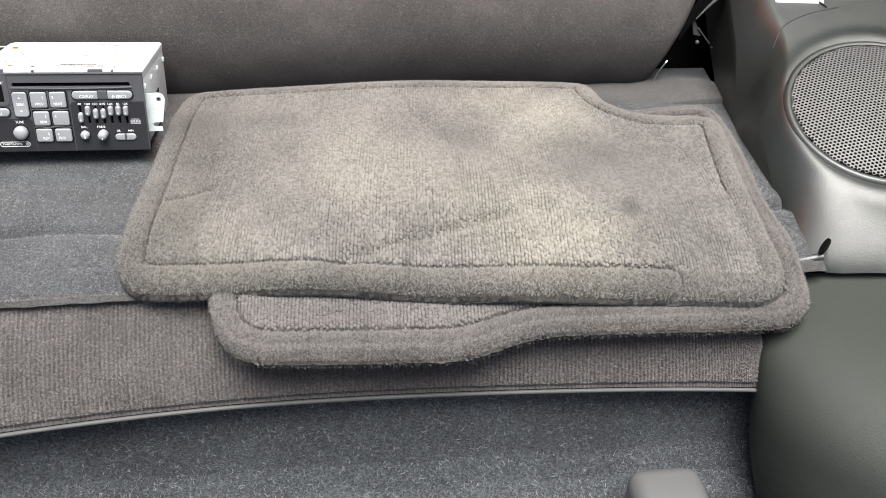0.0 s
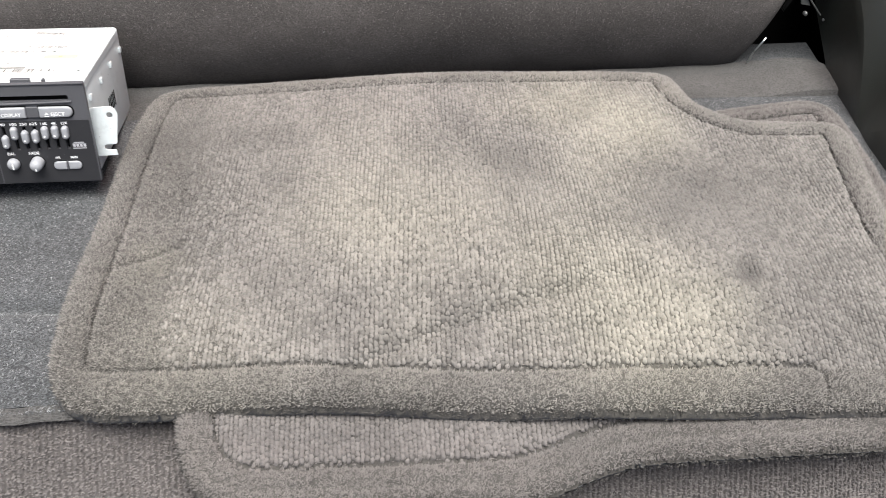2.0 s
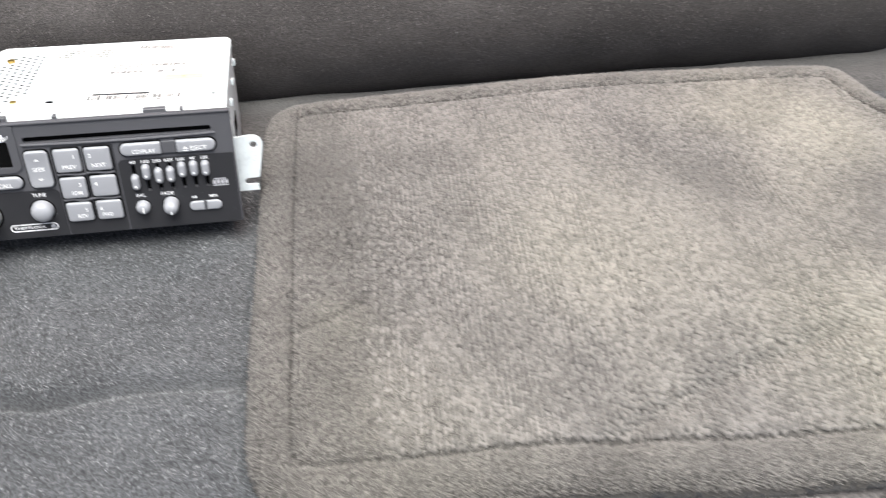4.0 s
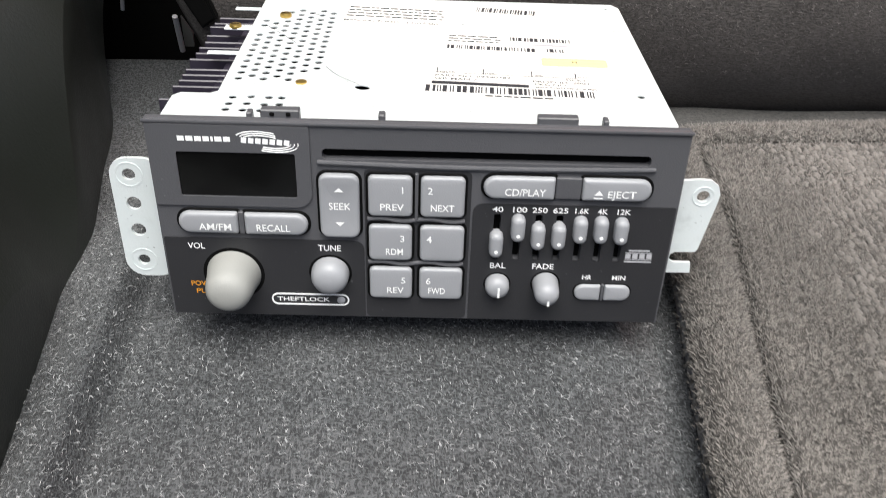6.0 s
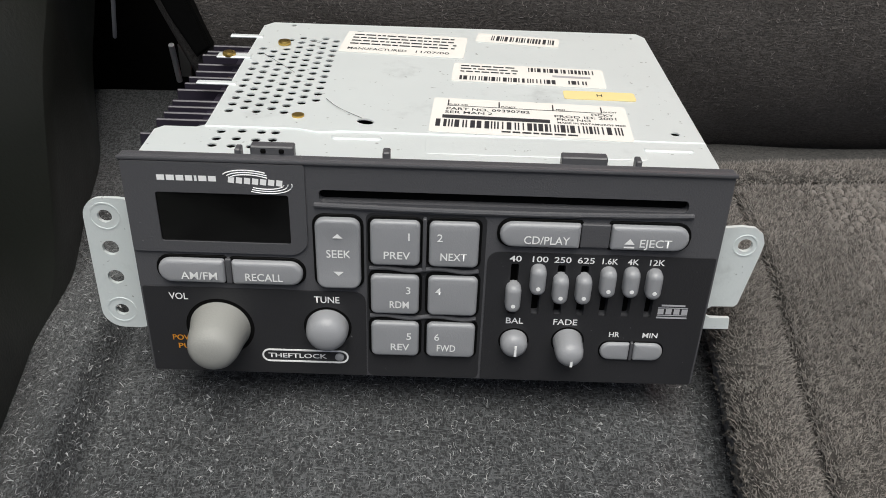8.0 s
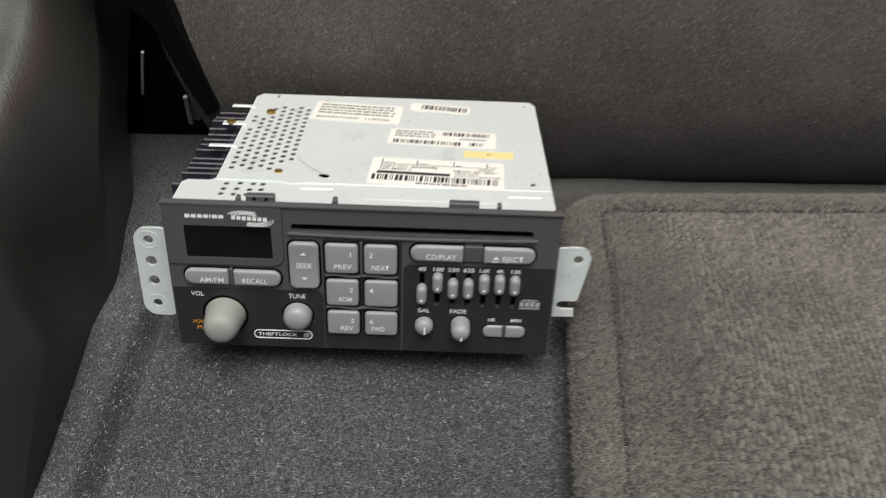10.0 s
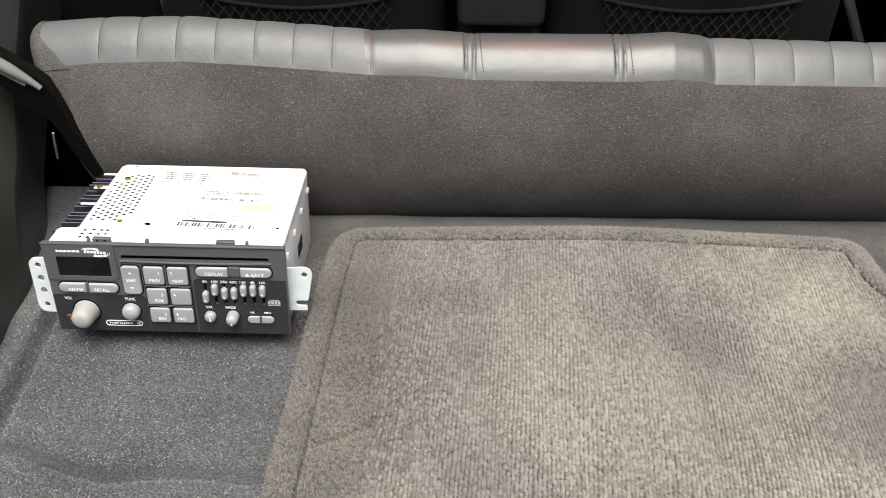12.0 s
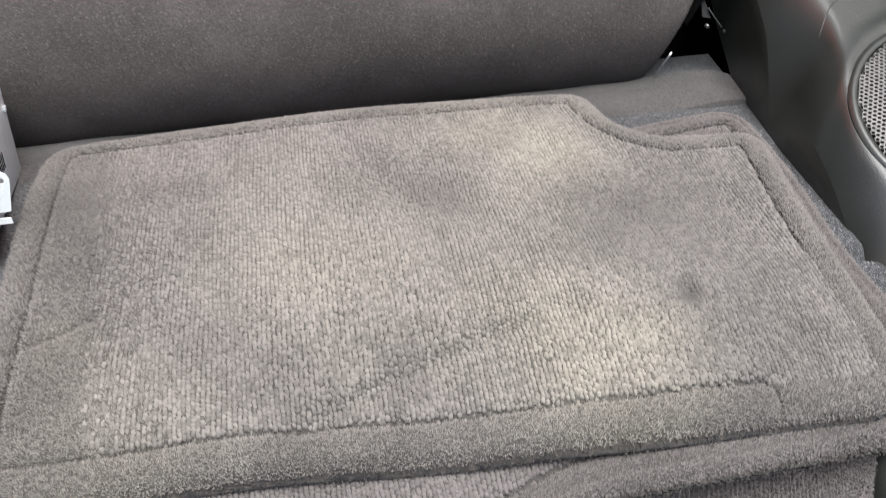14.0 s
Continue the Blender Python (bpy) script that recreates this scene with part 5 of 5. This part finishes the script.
# brand marks as plain shapes
for k, w in enumerate((2.4, 2.5, 2.4, 2.2, 0.8, 2.5, 2.4)):
    x = -84.6 + sum((2.4, 2.5, 2.4, 2.2, 0.8, 2.5, 2.4)[:k]) + 0.55 * k + w / 2
    bars([(x, 77.8, w, 1.9)], WHITE_INK, face, -1.0, "brand_bar")
for k in range(7):
    bars([(0, 0, 1.9, 2.1)], WHITE_INK, face, -1.0, "brand_bar", turn=-8, origin=(-61.4 + 2.5 * k, 77.6 - 0.12 * k))
for k in range(3):
    for turn0, cx, cz, ends in ((0, -54.4, 77.0, (1.2 - 0.12 * k, 2.75)), (1, -52.6, 77.2, (-1.85, 0.15 - 0.1 * k))):
        arc = [((cx + (10.2 - 1.3 * k) * math.cos(a)) * MM, -0.001, (cz + (3.9 - 0.75 * k) * math.sin(a) - 0.10 * (10.2 - 1.3 * k) * math.cos(a)) * MM) for a in np.linspace(*ends, 20)]
        part("brand_arc", tube(arc, 0.00019, 5), WHITE_INK, face)
for r in [(84.2, 34.9, 8.0, 0.7), (84.2, 29.9, 10.4, 0.7), (84.2, 33.9, 10.2, 0.35), (84.2, 30.9, 10.2, 0.35)] + [(80.2 + 2.7 * k, 32.4, 2.0, 2.2) for k in range(4)]:
    bars([r], GREY_INK, face, L, "brand_bar")

# sliders
for x, z in zip(EQ_X, EQ_Z):
    cap = part("slider", pad(x - 2.6, x + 2.6, z - 5.4, z + 5.4, 2.5, 4.6, 2.2), KEY, radio, "grey slider cap", sharp=70)
    part("dot", lathe([(0.00075, 0.0), (0.00075, 0.0001)], 12), WHITE_INK, cap).location = (x * MM, -0.00462, (z - 2.0) * MM)


def knob(nm, x, z, profile, mat, label, mark=None):
    ob = part(nm, lathe([(r * MM, h * MM) for r, h in profile], 40), mat, radio, label, sharp=60)
    ob.location = (x * MM, -0.0004, z * MM)
    r = max(p[0] for p in profile)
    part("knob_recess", lathe([(r * 1.13 * MM, 0.0), (r * 1.13 * MM, 0.00045)], 36), DARK, face).location = (x * MM, 0, z * MM)
    if mark:
        h, lo, hi = mark
        part("pointer", block((0.0009, 0.0004, (hi - lo) * MM), 0.0001, (0.0004, -h * MM, (hi + lo) / 2 * MM), 1), WHITE_INK, ob)
    return ob


knob("volume_knob", -70.4, 20.2, [(10.4, 0), (10.0, 2), (9.5, 5), (9.1, 8.5), (8.7, 11), (8.1, 13.2), (6.9, 14.8), (5.6, 15.8), (2.8, 16.4), (0.4, 16.5)], KNOB, "large worn grey rubber volume knob")
knob("tune_knob", -33.3, 21.6, [(7.3, 0), (7.2, 2.5), (6.9, 4.2), (6.2, 5.6), (4.9, 6.7), (3.0, 7.4), (0.4, 7.7)], KEY, "round grey tuning knob")
knob("balance_knob", 31.1, 18.2, [(4.7, 0), (4.7, 2.4), (4.3, 3.8), (3.3, 4.9), (1.8, 5.4), (0.2, 5.5)], KEY, "small round balance knob", (5.3, -3.0, 1.6))
knob("fade_knob", 49.8, 18.8, [(5.1, 0), (4.9, 6.0), (4.6, 8.0), (3.7, 9.6), (2.0, 10.5), (0.2, 10.7)], KEY, "small pulled-out fader knob", (10.4, -3.4, 0.8))

# clips along the upper edge
for x0, x1, h in ((-55.6, -42.0, 2.6), (-60.6, -58.6, 1.4), (-14.4, -12.0, 1.8), (41.6, 56.0, 2.2), (64.8, 66.8, 1.6)):
    part("clip", block(((x1 - x0) * MM, 0.004, (h + 3) * MM), 0.0004, ((x0 + x1) / 2 * MM, 0.0050, (84.9 + (h - 3) / 2) * MM), 1), FACE, face)
for x in (-51.5, -45.8):
    part("clip_hole", block((0.0016, 0.001, 0.0014), 0.0003, (x * MM, 0.0029, 0.0860), 1), DARK, face)

# casing
casing = part("casing", block((0.1690, 0.1340, 0.0735), 0.001, (0.0085, 0.0793, 0.0398)), ZINC, radio, "bare zinc-plated sheet casing")
part("front_box", block((0.1850, 0.0200, 0.0735), 0.001, (0.0002, 0.0215, 0.0398)), ZINC, casing)
top_line = [(-0.0925, 0.0036), (0.0932, 0.0036), (0.0935, 0.1420), (0.0905, 0.1470), (-0.0728, 0.1470), (-0.0765, 0.1420), (-0.0765, 0.0312), (-0.0790, 0.0292), (-0.0900, 0.0292), (-0.0925, 0.0262)]
holes = []
for i in range(7):
    for j in range(14):
        x, y = -71.3 + 4.85 * i, 44.0 + 6.1 * j + (3.05 if i % 2 else 0.0)
        if y < 129 and not (i < 2 and y > 116) and math.dist((x, y), (-63.4, 116.8)) > 4.5 and not (i > 4 and y < 52) and not (i == 0 and 96 < y < 104):
            holes.append(circle(x * MM, y * MM, 0.00165, 8))
for x, y in ((-70.5, 15.0), (-64.3, 14.8), (-57.9, 14.8), (-70.3, 20.2), (-57.3, 20.0), (-70.0, 26.0), (-63.2, 26.8), (-56.6, 26.4), (-63.8, 20.6), (-51.8, 26.4), (-51.8, 20.4)):
    holes.append(circle(x * MM, y * MM, 0.0016, 8))
holes += [circle(0.0846, 0.0356, 0.0016, 8), circle(-0.0634, 0.1434, 0.0013, 8), circle(0.0870, 0.1400, 0.0009, 8)]
holes.append([((-22.7 + 3.0 * math.cos(a) + 0.5 * math.sin(a)) * MM, (38.0 + 2.2 * math.sin(a) - 1.0 * math.cos(a)) * MM) for a in np.linspace(0, 2 * math.pi, 12, endpoint=False)])
# Black sheet added under the lid so its holes look unlit.
part("dark_liner", plate([(-0.0755, 0.010), (0.0925, 0.010), (0.0925, 0.146), (-0.0755, 0.146)], [], 0.0768, 0.0771, True), DARK, casing, smooth=False)
lid = part("top_sheet", plate(top_line, holes, 0.0814, 0.0819, True), ZINC, casing, "perforated zinc top sheet", sharp=30)
part("side_flange", block((0.0010, 0.1300, 0.0060), 0.0003, (0.0934, 0.0770, 0.0785), 1), ZINC, casing)
for y in (22, 60, 98, 138):
    part("lug", block((0.0022, 0.0045, 0.0050), 0.0006, (0.0942, y * MM, 0.0640), 2), ZINC, casing)
for y in (75, 80, 85, 90, 95):
    part("vent_slit", block((0.0006, 0.0016, 0.0140), 0.0002, (0.0933, y * MM, 0.0350), 1), DARK, casing)
for x0, x1, y0, y1 in ((-33.0, -16.0, 22.4, 25.6), (71.0, 88.0, 20.4, 23.0)):
    part("emboss", pad(x0, x1, y0, y1, 1.4, 0.9, 0.8), ZINC, lid, sharp=60).matrix_basis = Matrix(((1, 0, 0, 0), (0, 0, 1, 0), (0, -1, 0, 0.0815), (0, 0, 0, 1)))
part("emboss", pad(-1.5, 71.5, 13.5, 27.0, 1.6, 0.5, 0.4), ZINC, lid, sharp=60).matrix_basis = Matrix(((1, 0, 0, 0), (0, 0, 1, 0), (0, -1, 0, 0.0815), (0, 0, 0, 1)))
part("bend_line", tube([(-0.0765, 0.0302, 0.0819), (-0.045, 0.0300, 0.0820), (-0.038, 0.0275, 0.0820), (-0.030, 0.0290, 0.0820), (0.0932, 0.0288, 0.0818)], 0.0004, 6), ZINC, lid)
for x, y in ((-63.4, 116.8), (-83.2, 100.5)):
    screw = part("screw", lathe([(0.0026, 0), (0.0027, 0.0009), (0.0024, 0.0015), (0.0012, 0.0017)], 20, "z"), BRASS, casing, "yellow zinc screw")
    screw.location = (x * MM, y * MM, 0.0822)
    part("screw_slot", block((0.0034, 0.0006, 0.0003), 0.0001, (0, 0, 0.0016), 1), DARK, screw)
part("ground_eye", lathe([(0.0022, 0), (0.0022, 0.0006), (0.0012, 0.0007)], 16, "z"), BRASS, casing).location = (-0.0465, 0.0410, 0.0819)
for y, x0 in ((70, -89), (100.5, -88), (126, -88)):
    part("strap", block(((-74 - x0) * MM, 0.0048 if y == 100.5 else 0.0030, 0.0009), 0.0003, ((x0 - 74) / 2 * MM, y * MM, 0.0820), 1), ZINC, casing)
part("thread", tube(spline([(-0.0385, 0.0570, 0.0823), (-0.0330, 0.0480, 0.0826), (-0.0240, 0.0400, 0.0823)], 8), 0.00009, 5), BLACK_INK, lid)
part("thread", tube(spline([(-0.0700, 0.1040, 0.0823), (-0.0610, 0.0920, 0.0825), (-0.0540, 0.0830, 0.0823)], 8), 0.00007, 5), BLACK_INK, lid)

# heat sink
sink = part("heat_sink", block((0.0065, 0.0960, 0.0700), 0.0006, (-0.0797, 0.0790, 0.0410), 1), FIN, radio, "dark finned aluminium heat sink")
for y, out in ((33.0, 3), (45.5, 1), (51.5, 0), (57.2, 0), (63.0, 0), (74.0, 1), (81.0, 0), (87.6, 0), (94.3, -1), (102.5, 0), (114.0, 1), (118.6, 0), (126.0, -1)):
    part("fin", block(((18.0 + out) * MM, 0.0014, 0.0700), 0.0004, (-0.0880 - out * 0.5 * MM, y * MM, 0.0425), 1), FIN, sink)

# mounting ears
part("mounting_ear", plate(rr(-117.2, -97.0, 7.8, 61.2, 7.4), [circle(-0.1098, z * MM, r * MM, 16) for z, r in ((54.2, 2.5), (41.6, 2.9), (29.6, 2.9), (15.5, 2.4))], 0.0146, 0.0160), ZINC, radio, "zinc mounting ear with four holes", sharp=30)
part("ear_tab", plate(rr(-99.0, -88.0, 18.0, 50.0, 0.5), [], 0.0146, 0.0158), ZINC, radio, sharp=30)
for z in (54.2, 15.5):
    part("ring_mark", plate(circle(-0.1098, z * MM, 0.0053, 24), [circle(-0.1098, z * MM, 0.0048, 24)], 0.01445, 0.0147), ZINC, radio, smooth=False)
ear = [(90, 58), (106, 59.6), (110.5, 59.2), (113.4, 57.0), (114.6, 53.5), (114.2, 49.5), (110.4, 28.2), (109.4, 27.2), (101.6, 27.0), (100.2, 26.0), (99.8, 24.4), (100.4, 22.8), (101.8, 22.1), (108.8, 22.0), (109.3, 17.3), (90, 17)]
part("mounting_ear", plate([(a * MM, b * MM) for a, b in ear], [circle(0.1083, 0.0524, 0.0025, 16)], 0.0114, 0.0128), ZINC, radio, "zinc mounting ear with hole and open slot", sharp=30)
part("ring_mark", plate(circle(0.1083, 0.0524, 0.0042, 24), [circle(0.1083, 0.0524, 0.0038, 24)], 0.0112, 0.0115), ZINC, radio, smooth=False)
# Added foot that props the casing, black to merge with the shade.
part("foot", block((0.140, 0.030, 0.016), 0.002, (0.004, 0.062, -0.0035), 1), DARK, radio, "black foot added under the casing")


# stickers
def sticker(cx, cy, w, h, turn, mat, label):
    bm = plate(rr(-w / 2, w / 2, -h / 2, h / 2, min(1.2, h * 0.2), 3), [], 0.0, 0.0002, True)
    ob = part("sticker", bm, mat, casing, label, smooth=False)
    ob.matrix_basis = Matrix.Translation((cx * MM, cy * MM, 0.0820)) @ Matrix.Rotation(radians(turn), 4, "Z")
    return ob


def barcode(parent, cx, cy, w, h, seed, unit=0.45):
    rng = random.Random(seed)
    rects, x = [], -w / 2
    while x < w / 2:
        b = unit * rng.choice((1, 1, 2, 3))
        rects.append((cx + x + b / 2, cy, b, h))
        x += b + unit * rng.choice((1, 1, 2))
    ob = bars(rects, BLACK_INK, parent, 0.28, "barcode", True)
    ob["kind"] = "stuff"
    return ob


def scribble(parent, x0, y0, w, rows, pitch, h, seed):
    """Lines of print too small to read, as short bars."""
    rng = random.Random(seed)
    rects = []
    for r in range(rows):
        x = 0.0
        while x < w - 1:
            b = rng.uniform(1.2, 4.5)
            rects.append((x0 + x + b / 2, y0 - r * pitch, min(b, w - x), h))
            x += b + 0.7
    ob = bars(rects, BLACK_INK, parent, 0.28, "small_print", True)
    ob["kind"] = "stuff"
    return ob


s1 = sticker(-13.0, 121.5, 52.5, 27.0, -4.5, PAPER, "white paper date label")
scribble(s1, -23, 9.5, 44, 4, 4.0, 1.5, 2)
letters("MANUFACTURED", BLACK_INK, s1, -10.5, -9.0, 2.6, 0.28, 25.0, True)
letters("11/07/00", BLACK_INK, s1, 12.5, -9.0, 2.6, 0.28, 14.0, True)
s2 = sticker(36.0, 132.0, 36.0, 11.5, -8.5, PAPER, "small white barcode label")
barcode(s2, 2.0, 0, 27.0, 6.5, 4)
s3 = sticker(37.6, 88.6, 60.0, 20.5, -3.5, PAPER, "white serial label with barcodes")
scribble(s3, -27, 7.0, 22, 3, 3.2, 1.3, 5)
barcode(s3, 13, 6.0, 26, 4.5, 6, 0.5)
barcode(s3, -8, -6.5, 38, 4.5, 7, 0.5)
barcode(s3, 19, -6.0, 7, 4.0, 8, 0.6)
bars([(17, 0.0, 15, 2.2)], GREY_INK, s3, 0.28, "brand_bar", True)
s4 = sticker(35.0, 44.6, 70.0, 31.0, -3.0, PAPER, "large white part label with barcode")
letters("PART NO. 09390782", BLACK_INK, s4, -15.0, 5.4, 2.3, 0.28, 30.0, True)
letters("SER MAN 2", BLACK_INK, s4, -21.8, 2.2, 2.1, 0.28, 17.0, True)
letters("DCKY", BLACK_INK, s4, 26.0, 6.2, 2.1, 0.28, 8.0, True)
letters("PROD ID: 2001", BLACK_INK, s4, 20.0, 3.2, 2.1, 0.28, 22.0, True)
letters("PKG NO", BLACK_INK, s4, 15.5, 0.4, 2.0, 0.28, 12.0, True)
bars([(-12.0, -1.8, 38.0, 3.0)], BLACK_INK, s4, 0.28, "brand_bar", True)
letters("MADE IN MATAMOROS MEX", BLACK_INK, s4, 21.5, -2.4, 1.4, 0.28, 24.0, True)
barcode(s4, -0.5, -7.6, 65, 6.4, 9, 0.55)
scribble(s4, -10, -12.8, 26, 1, 3, 1.3, 10)
bars([(x, 11.0, 0.5, 5.6) for x in (-29.5, -11.0, 8.5, 26.0)] + [(-1.8, 8.3, 56.0, 0.45)], BLACK_INK, s4, 0.28, "ruled_lines", True)
for x, w in ((-26.0, "CUST CK"), (-7.6, "FUNCT"), (11.2, "MEM"), (29.0, "AUDIT")):
    letters(w, BLACK_INK, s4, x, 9.4, 1.2, 0.28, 1.05 * len(w), True)
s5 = sticker(63.0, 68.8, 27.0, 8.2, -1.5, YELLOW, "small yellow sticker")
letters("H", BLACK_INK, s5, 0, 0, 2.4, 0.28, None, True)

# ---- the cabin beyond the seat back ----
def net_pocket(parent, x0, x1, z_top, y):
    """A sagging elastic hem with a diamond net below it."""
    mid, half = (x0 + x1) / 2, (x1 - x0) / 2
    hem = lambda x: z_top - 0.022 * (1 - ((x - mid) / half) ** 2)
    part("hem", tube([(x, y, hem(x)) for x in np.linspace(x0, x1, 24)], 0.0035, 8), NET, parent, "elastic hem")
    bm = bmesh.new()
    step = 0.020
    for s in (1, -1):
        k0 = x0 - 0.3
        while k0 < x1 + 0.3:
            pts = []
            for t in np.linspace(0, 0.26, 27):
                x, z = k0 + s * t * 0.75, z_top - t
                if x0 + 0.1 * t <= x <= x1 - 0.1 * t and z <= hem(x):
                    pts.append((x, y + 0.002 * s, z))
            if len(pts) > 1:
                m = tube([pts[0], pts[-1]], 0.0016, 5)
                me = mesh_of(m, "cord")
                bm.from_mesh(me)
                bpy.data.meshes.remove(me)
            k0 += step
    ob = part("net", bm, NET, parent, "diamond mesh of dark cord")
    return ob


def front_seat(x, label):
    ob = thing("front_seat", label, "car seat", group="front seats")
    bm = block((0.50, 0.13, 0.78), 0.05, (x, 1.83, -0.04), 4)
    part("backrest", bm, DARK_CLOTH, ob)
    part("cushion", block((0.50, 0.50, 0.16), 0.05, (x, 2.10, -0.42), 3), DARK_CLOTH, ob)
    part("base", block((0.42, 0.42, 0.10), 0.01, (x, 2.10, -0.535), 1), BLACK, ob)
    net_pocket(ob, x - 0.165, x + 0.165, -0.098, 1.758)
    return ob


front_seat(0.33, "dark front seat seen from behind with net pocket")
front_seat(-0.345, "dark front seat seen from behind with net pocket")
console = thing("centre_console", "dark plastic centre console between the front seats", "console")
part("body", block((0.142, 0.90, 0.42), 0.018, (-0.002, 2.15, -0.368), 3), CONSOLE, console)
part("lid", block((0.146, 0.36, 0.075), 0.014, (-0.002, 1.90, -0.098), 4), CONSOLE, console, "rounded armrest lid")
for x in (-0.035, 0.03):
    part("recess", block((0.045, 0.012, 0.03), 0.005, (x, 1.699, -0.185), 2), DARK, console)
for sgn in (1, -1):
    strap = thing("belt_buckle_strap", "narrow grey belt strap hanging beside the front seat", "seat belt", group="front belt straps")
    part("webbing", tube([(sgn * 0.53, 1.68, -0.05), (sgn * 0.575, 1.62, -0.16), (sgn * 0.60, 1.58, -0.58)], 0.008, 8), CONSOLE, strap)
bench = thing("rear_bench", "dark cloth rear seat cushion below the seat back", "seat cushion")
part("cushion", block((0.92, 0.46, 0.16), 0.05, (0, 1.42, -0.34), 4), DARK_CLOTH, bench)
part("base", block((0.88, 0.42, 0.17), 0.01, (0, 1.42, -0.495), 1), DARK, bench)

# ---- what closes the place ----
def wall_box(name, label, lo, hi, mat, category="wall"):
    size = [b - a for a, b in zip(lo, hi)]
    mid = [(a + b) / 2 for a, b in zip(lo, hi)]
    return tagged(part(name, block(size, 0.004, mid, 1), mat), label, category, kind="structure")


# Unseen roof that keeps sky light off the cabin beyond the seat.
wall_box("ceiling", "grey cloth headliner over the front of the cabin", (-0.75, 1.15, 0.78), (0.75, 3.4, 0.82), ROOF, "headliner")
# Unseen glowing block, added for a red reflection on the seat top.
lamp = thing("high_brake_lamp", "unseen red glow added under the rear edge of the headliner", "brake lamp")
part("housing", block((0.20, 0.220, 0.036), 0.008, (0.047, 1.245, 0.764), 3), BLACK, lamp, "black plastic housing")
part("lens", block((0.12, 0.170, 0.020), 0.008, (0.047, 1.235, 0.742), 3), RED_GLOW, lamp, "added glowing red face")
# Shrouds added to hold the red light off the side trim.
for x in (-0.021, 0.115):
    part("shroud", block((0.006, 0.190, 0.060), 0.002, (x, 1.235, 0.722), 1), BLACK, lamp, "black shroud keeping red off the trim")
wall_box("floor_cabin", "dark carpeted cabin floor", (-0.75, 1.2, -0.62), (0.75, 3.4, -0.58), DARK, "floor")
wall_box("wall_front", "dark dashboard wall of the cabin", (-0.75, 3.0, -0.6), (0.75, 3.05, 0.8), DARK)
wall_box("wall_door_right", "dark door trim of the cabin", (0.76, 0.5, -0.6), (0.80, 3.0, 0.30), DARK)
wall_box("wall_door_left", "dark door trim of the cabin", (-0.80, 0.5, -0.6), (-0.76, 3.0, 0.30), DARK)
wall_box("ground", "worn concrete ground under and behind the car", (-40, -40, -1.02), (40, 40, -0.95), CONCRETE, "ground")
# Unseen tail panel and car sides, added to cut low sky light.
wall_box("wall_tail", "unseen tail panel closing the cargo well, blocks low light", (-0.75, -0.30, -0.90), (0.75, -0.22, -0.02), PANEL, "tail panel")
wall_box("wall_sill_right", "unseen dark side of the car body, blocks low light", (0.84, -0.30, -0.90), (0.88, 3.0, 0.34), BLACK, "car side")
wall_box("wall_sill_left", "unseen dark side of the car body, blocks low light", (-0.88, -0.30, -0.90), (-0.84, 3.0, 0.34), BLACK, "car side")
# Unseen pillars, added to block sky light from the side trim.
wall_box("wall_quarter_right", "unseen roof pillar added to darken the side trim", (0.80, 0.60, 0.20), (0.84, 1.30, 0.80), ROOF, "roof pillar")
wall_box("wall_quarter_left", "unseen roof pillar added to darken the side trim", (-0.84, 0.60, 0.20), (-0.80, 1.30, 0.80), ROOF, "roof pillar")
# Black boxes added to keep the gaps beside the seat as dark as shade.
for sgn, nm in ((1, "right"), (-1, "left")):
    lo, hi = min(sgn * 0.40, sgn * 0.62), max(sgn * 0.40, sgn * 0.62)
    wall_box("floor_gap_" + nm, "black floor standing in for the unlit hollow beside the seat", (lo, 1.104, -0.16), (hi, 1.30, -0.14), DARK, "recess")
    wall_box("wall_gap_" + nm, "black back wall standing in for the unlit hollow", (lo, 1.255, -0.16), (hi, 1.275, 0.150), DARK, "recess")
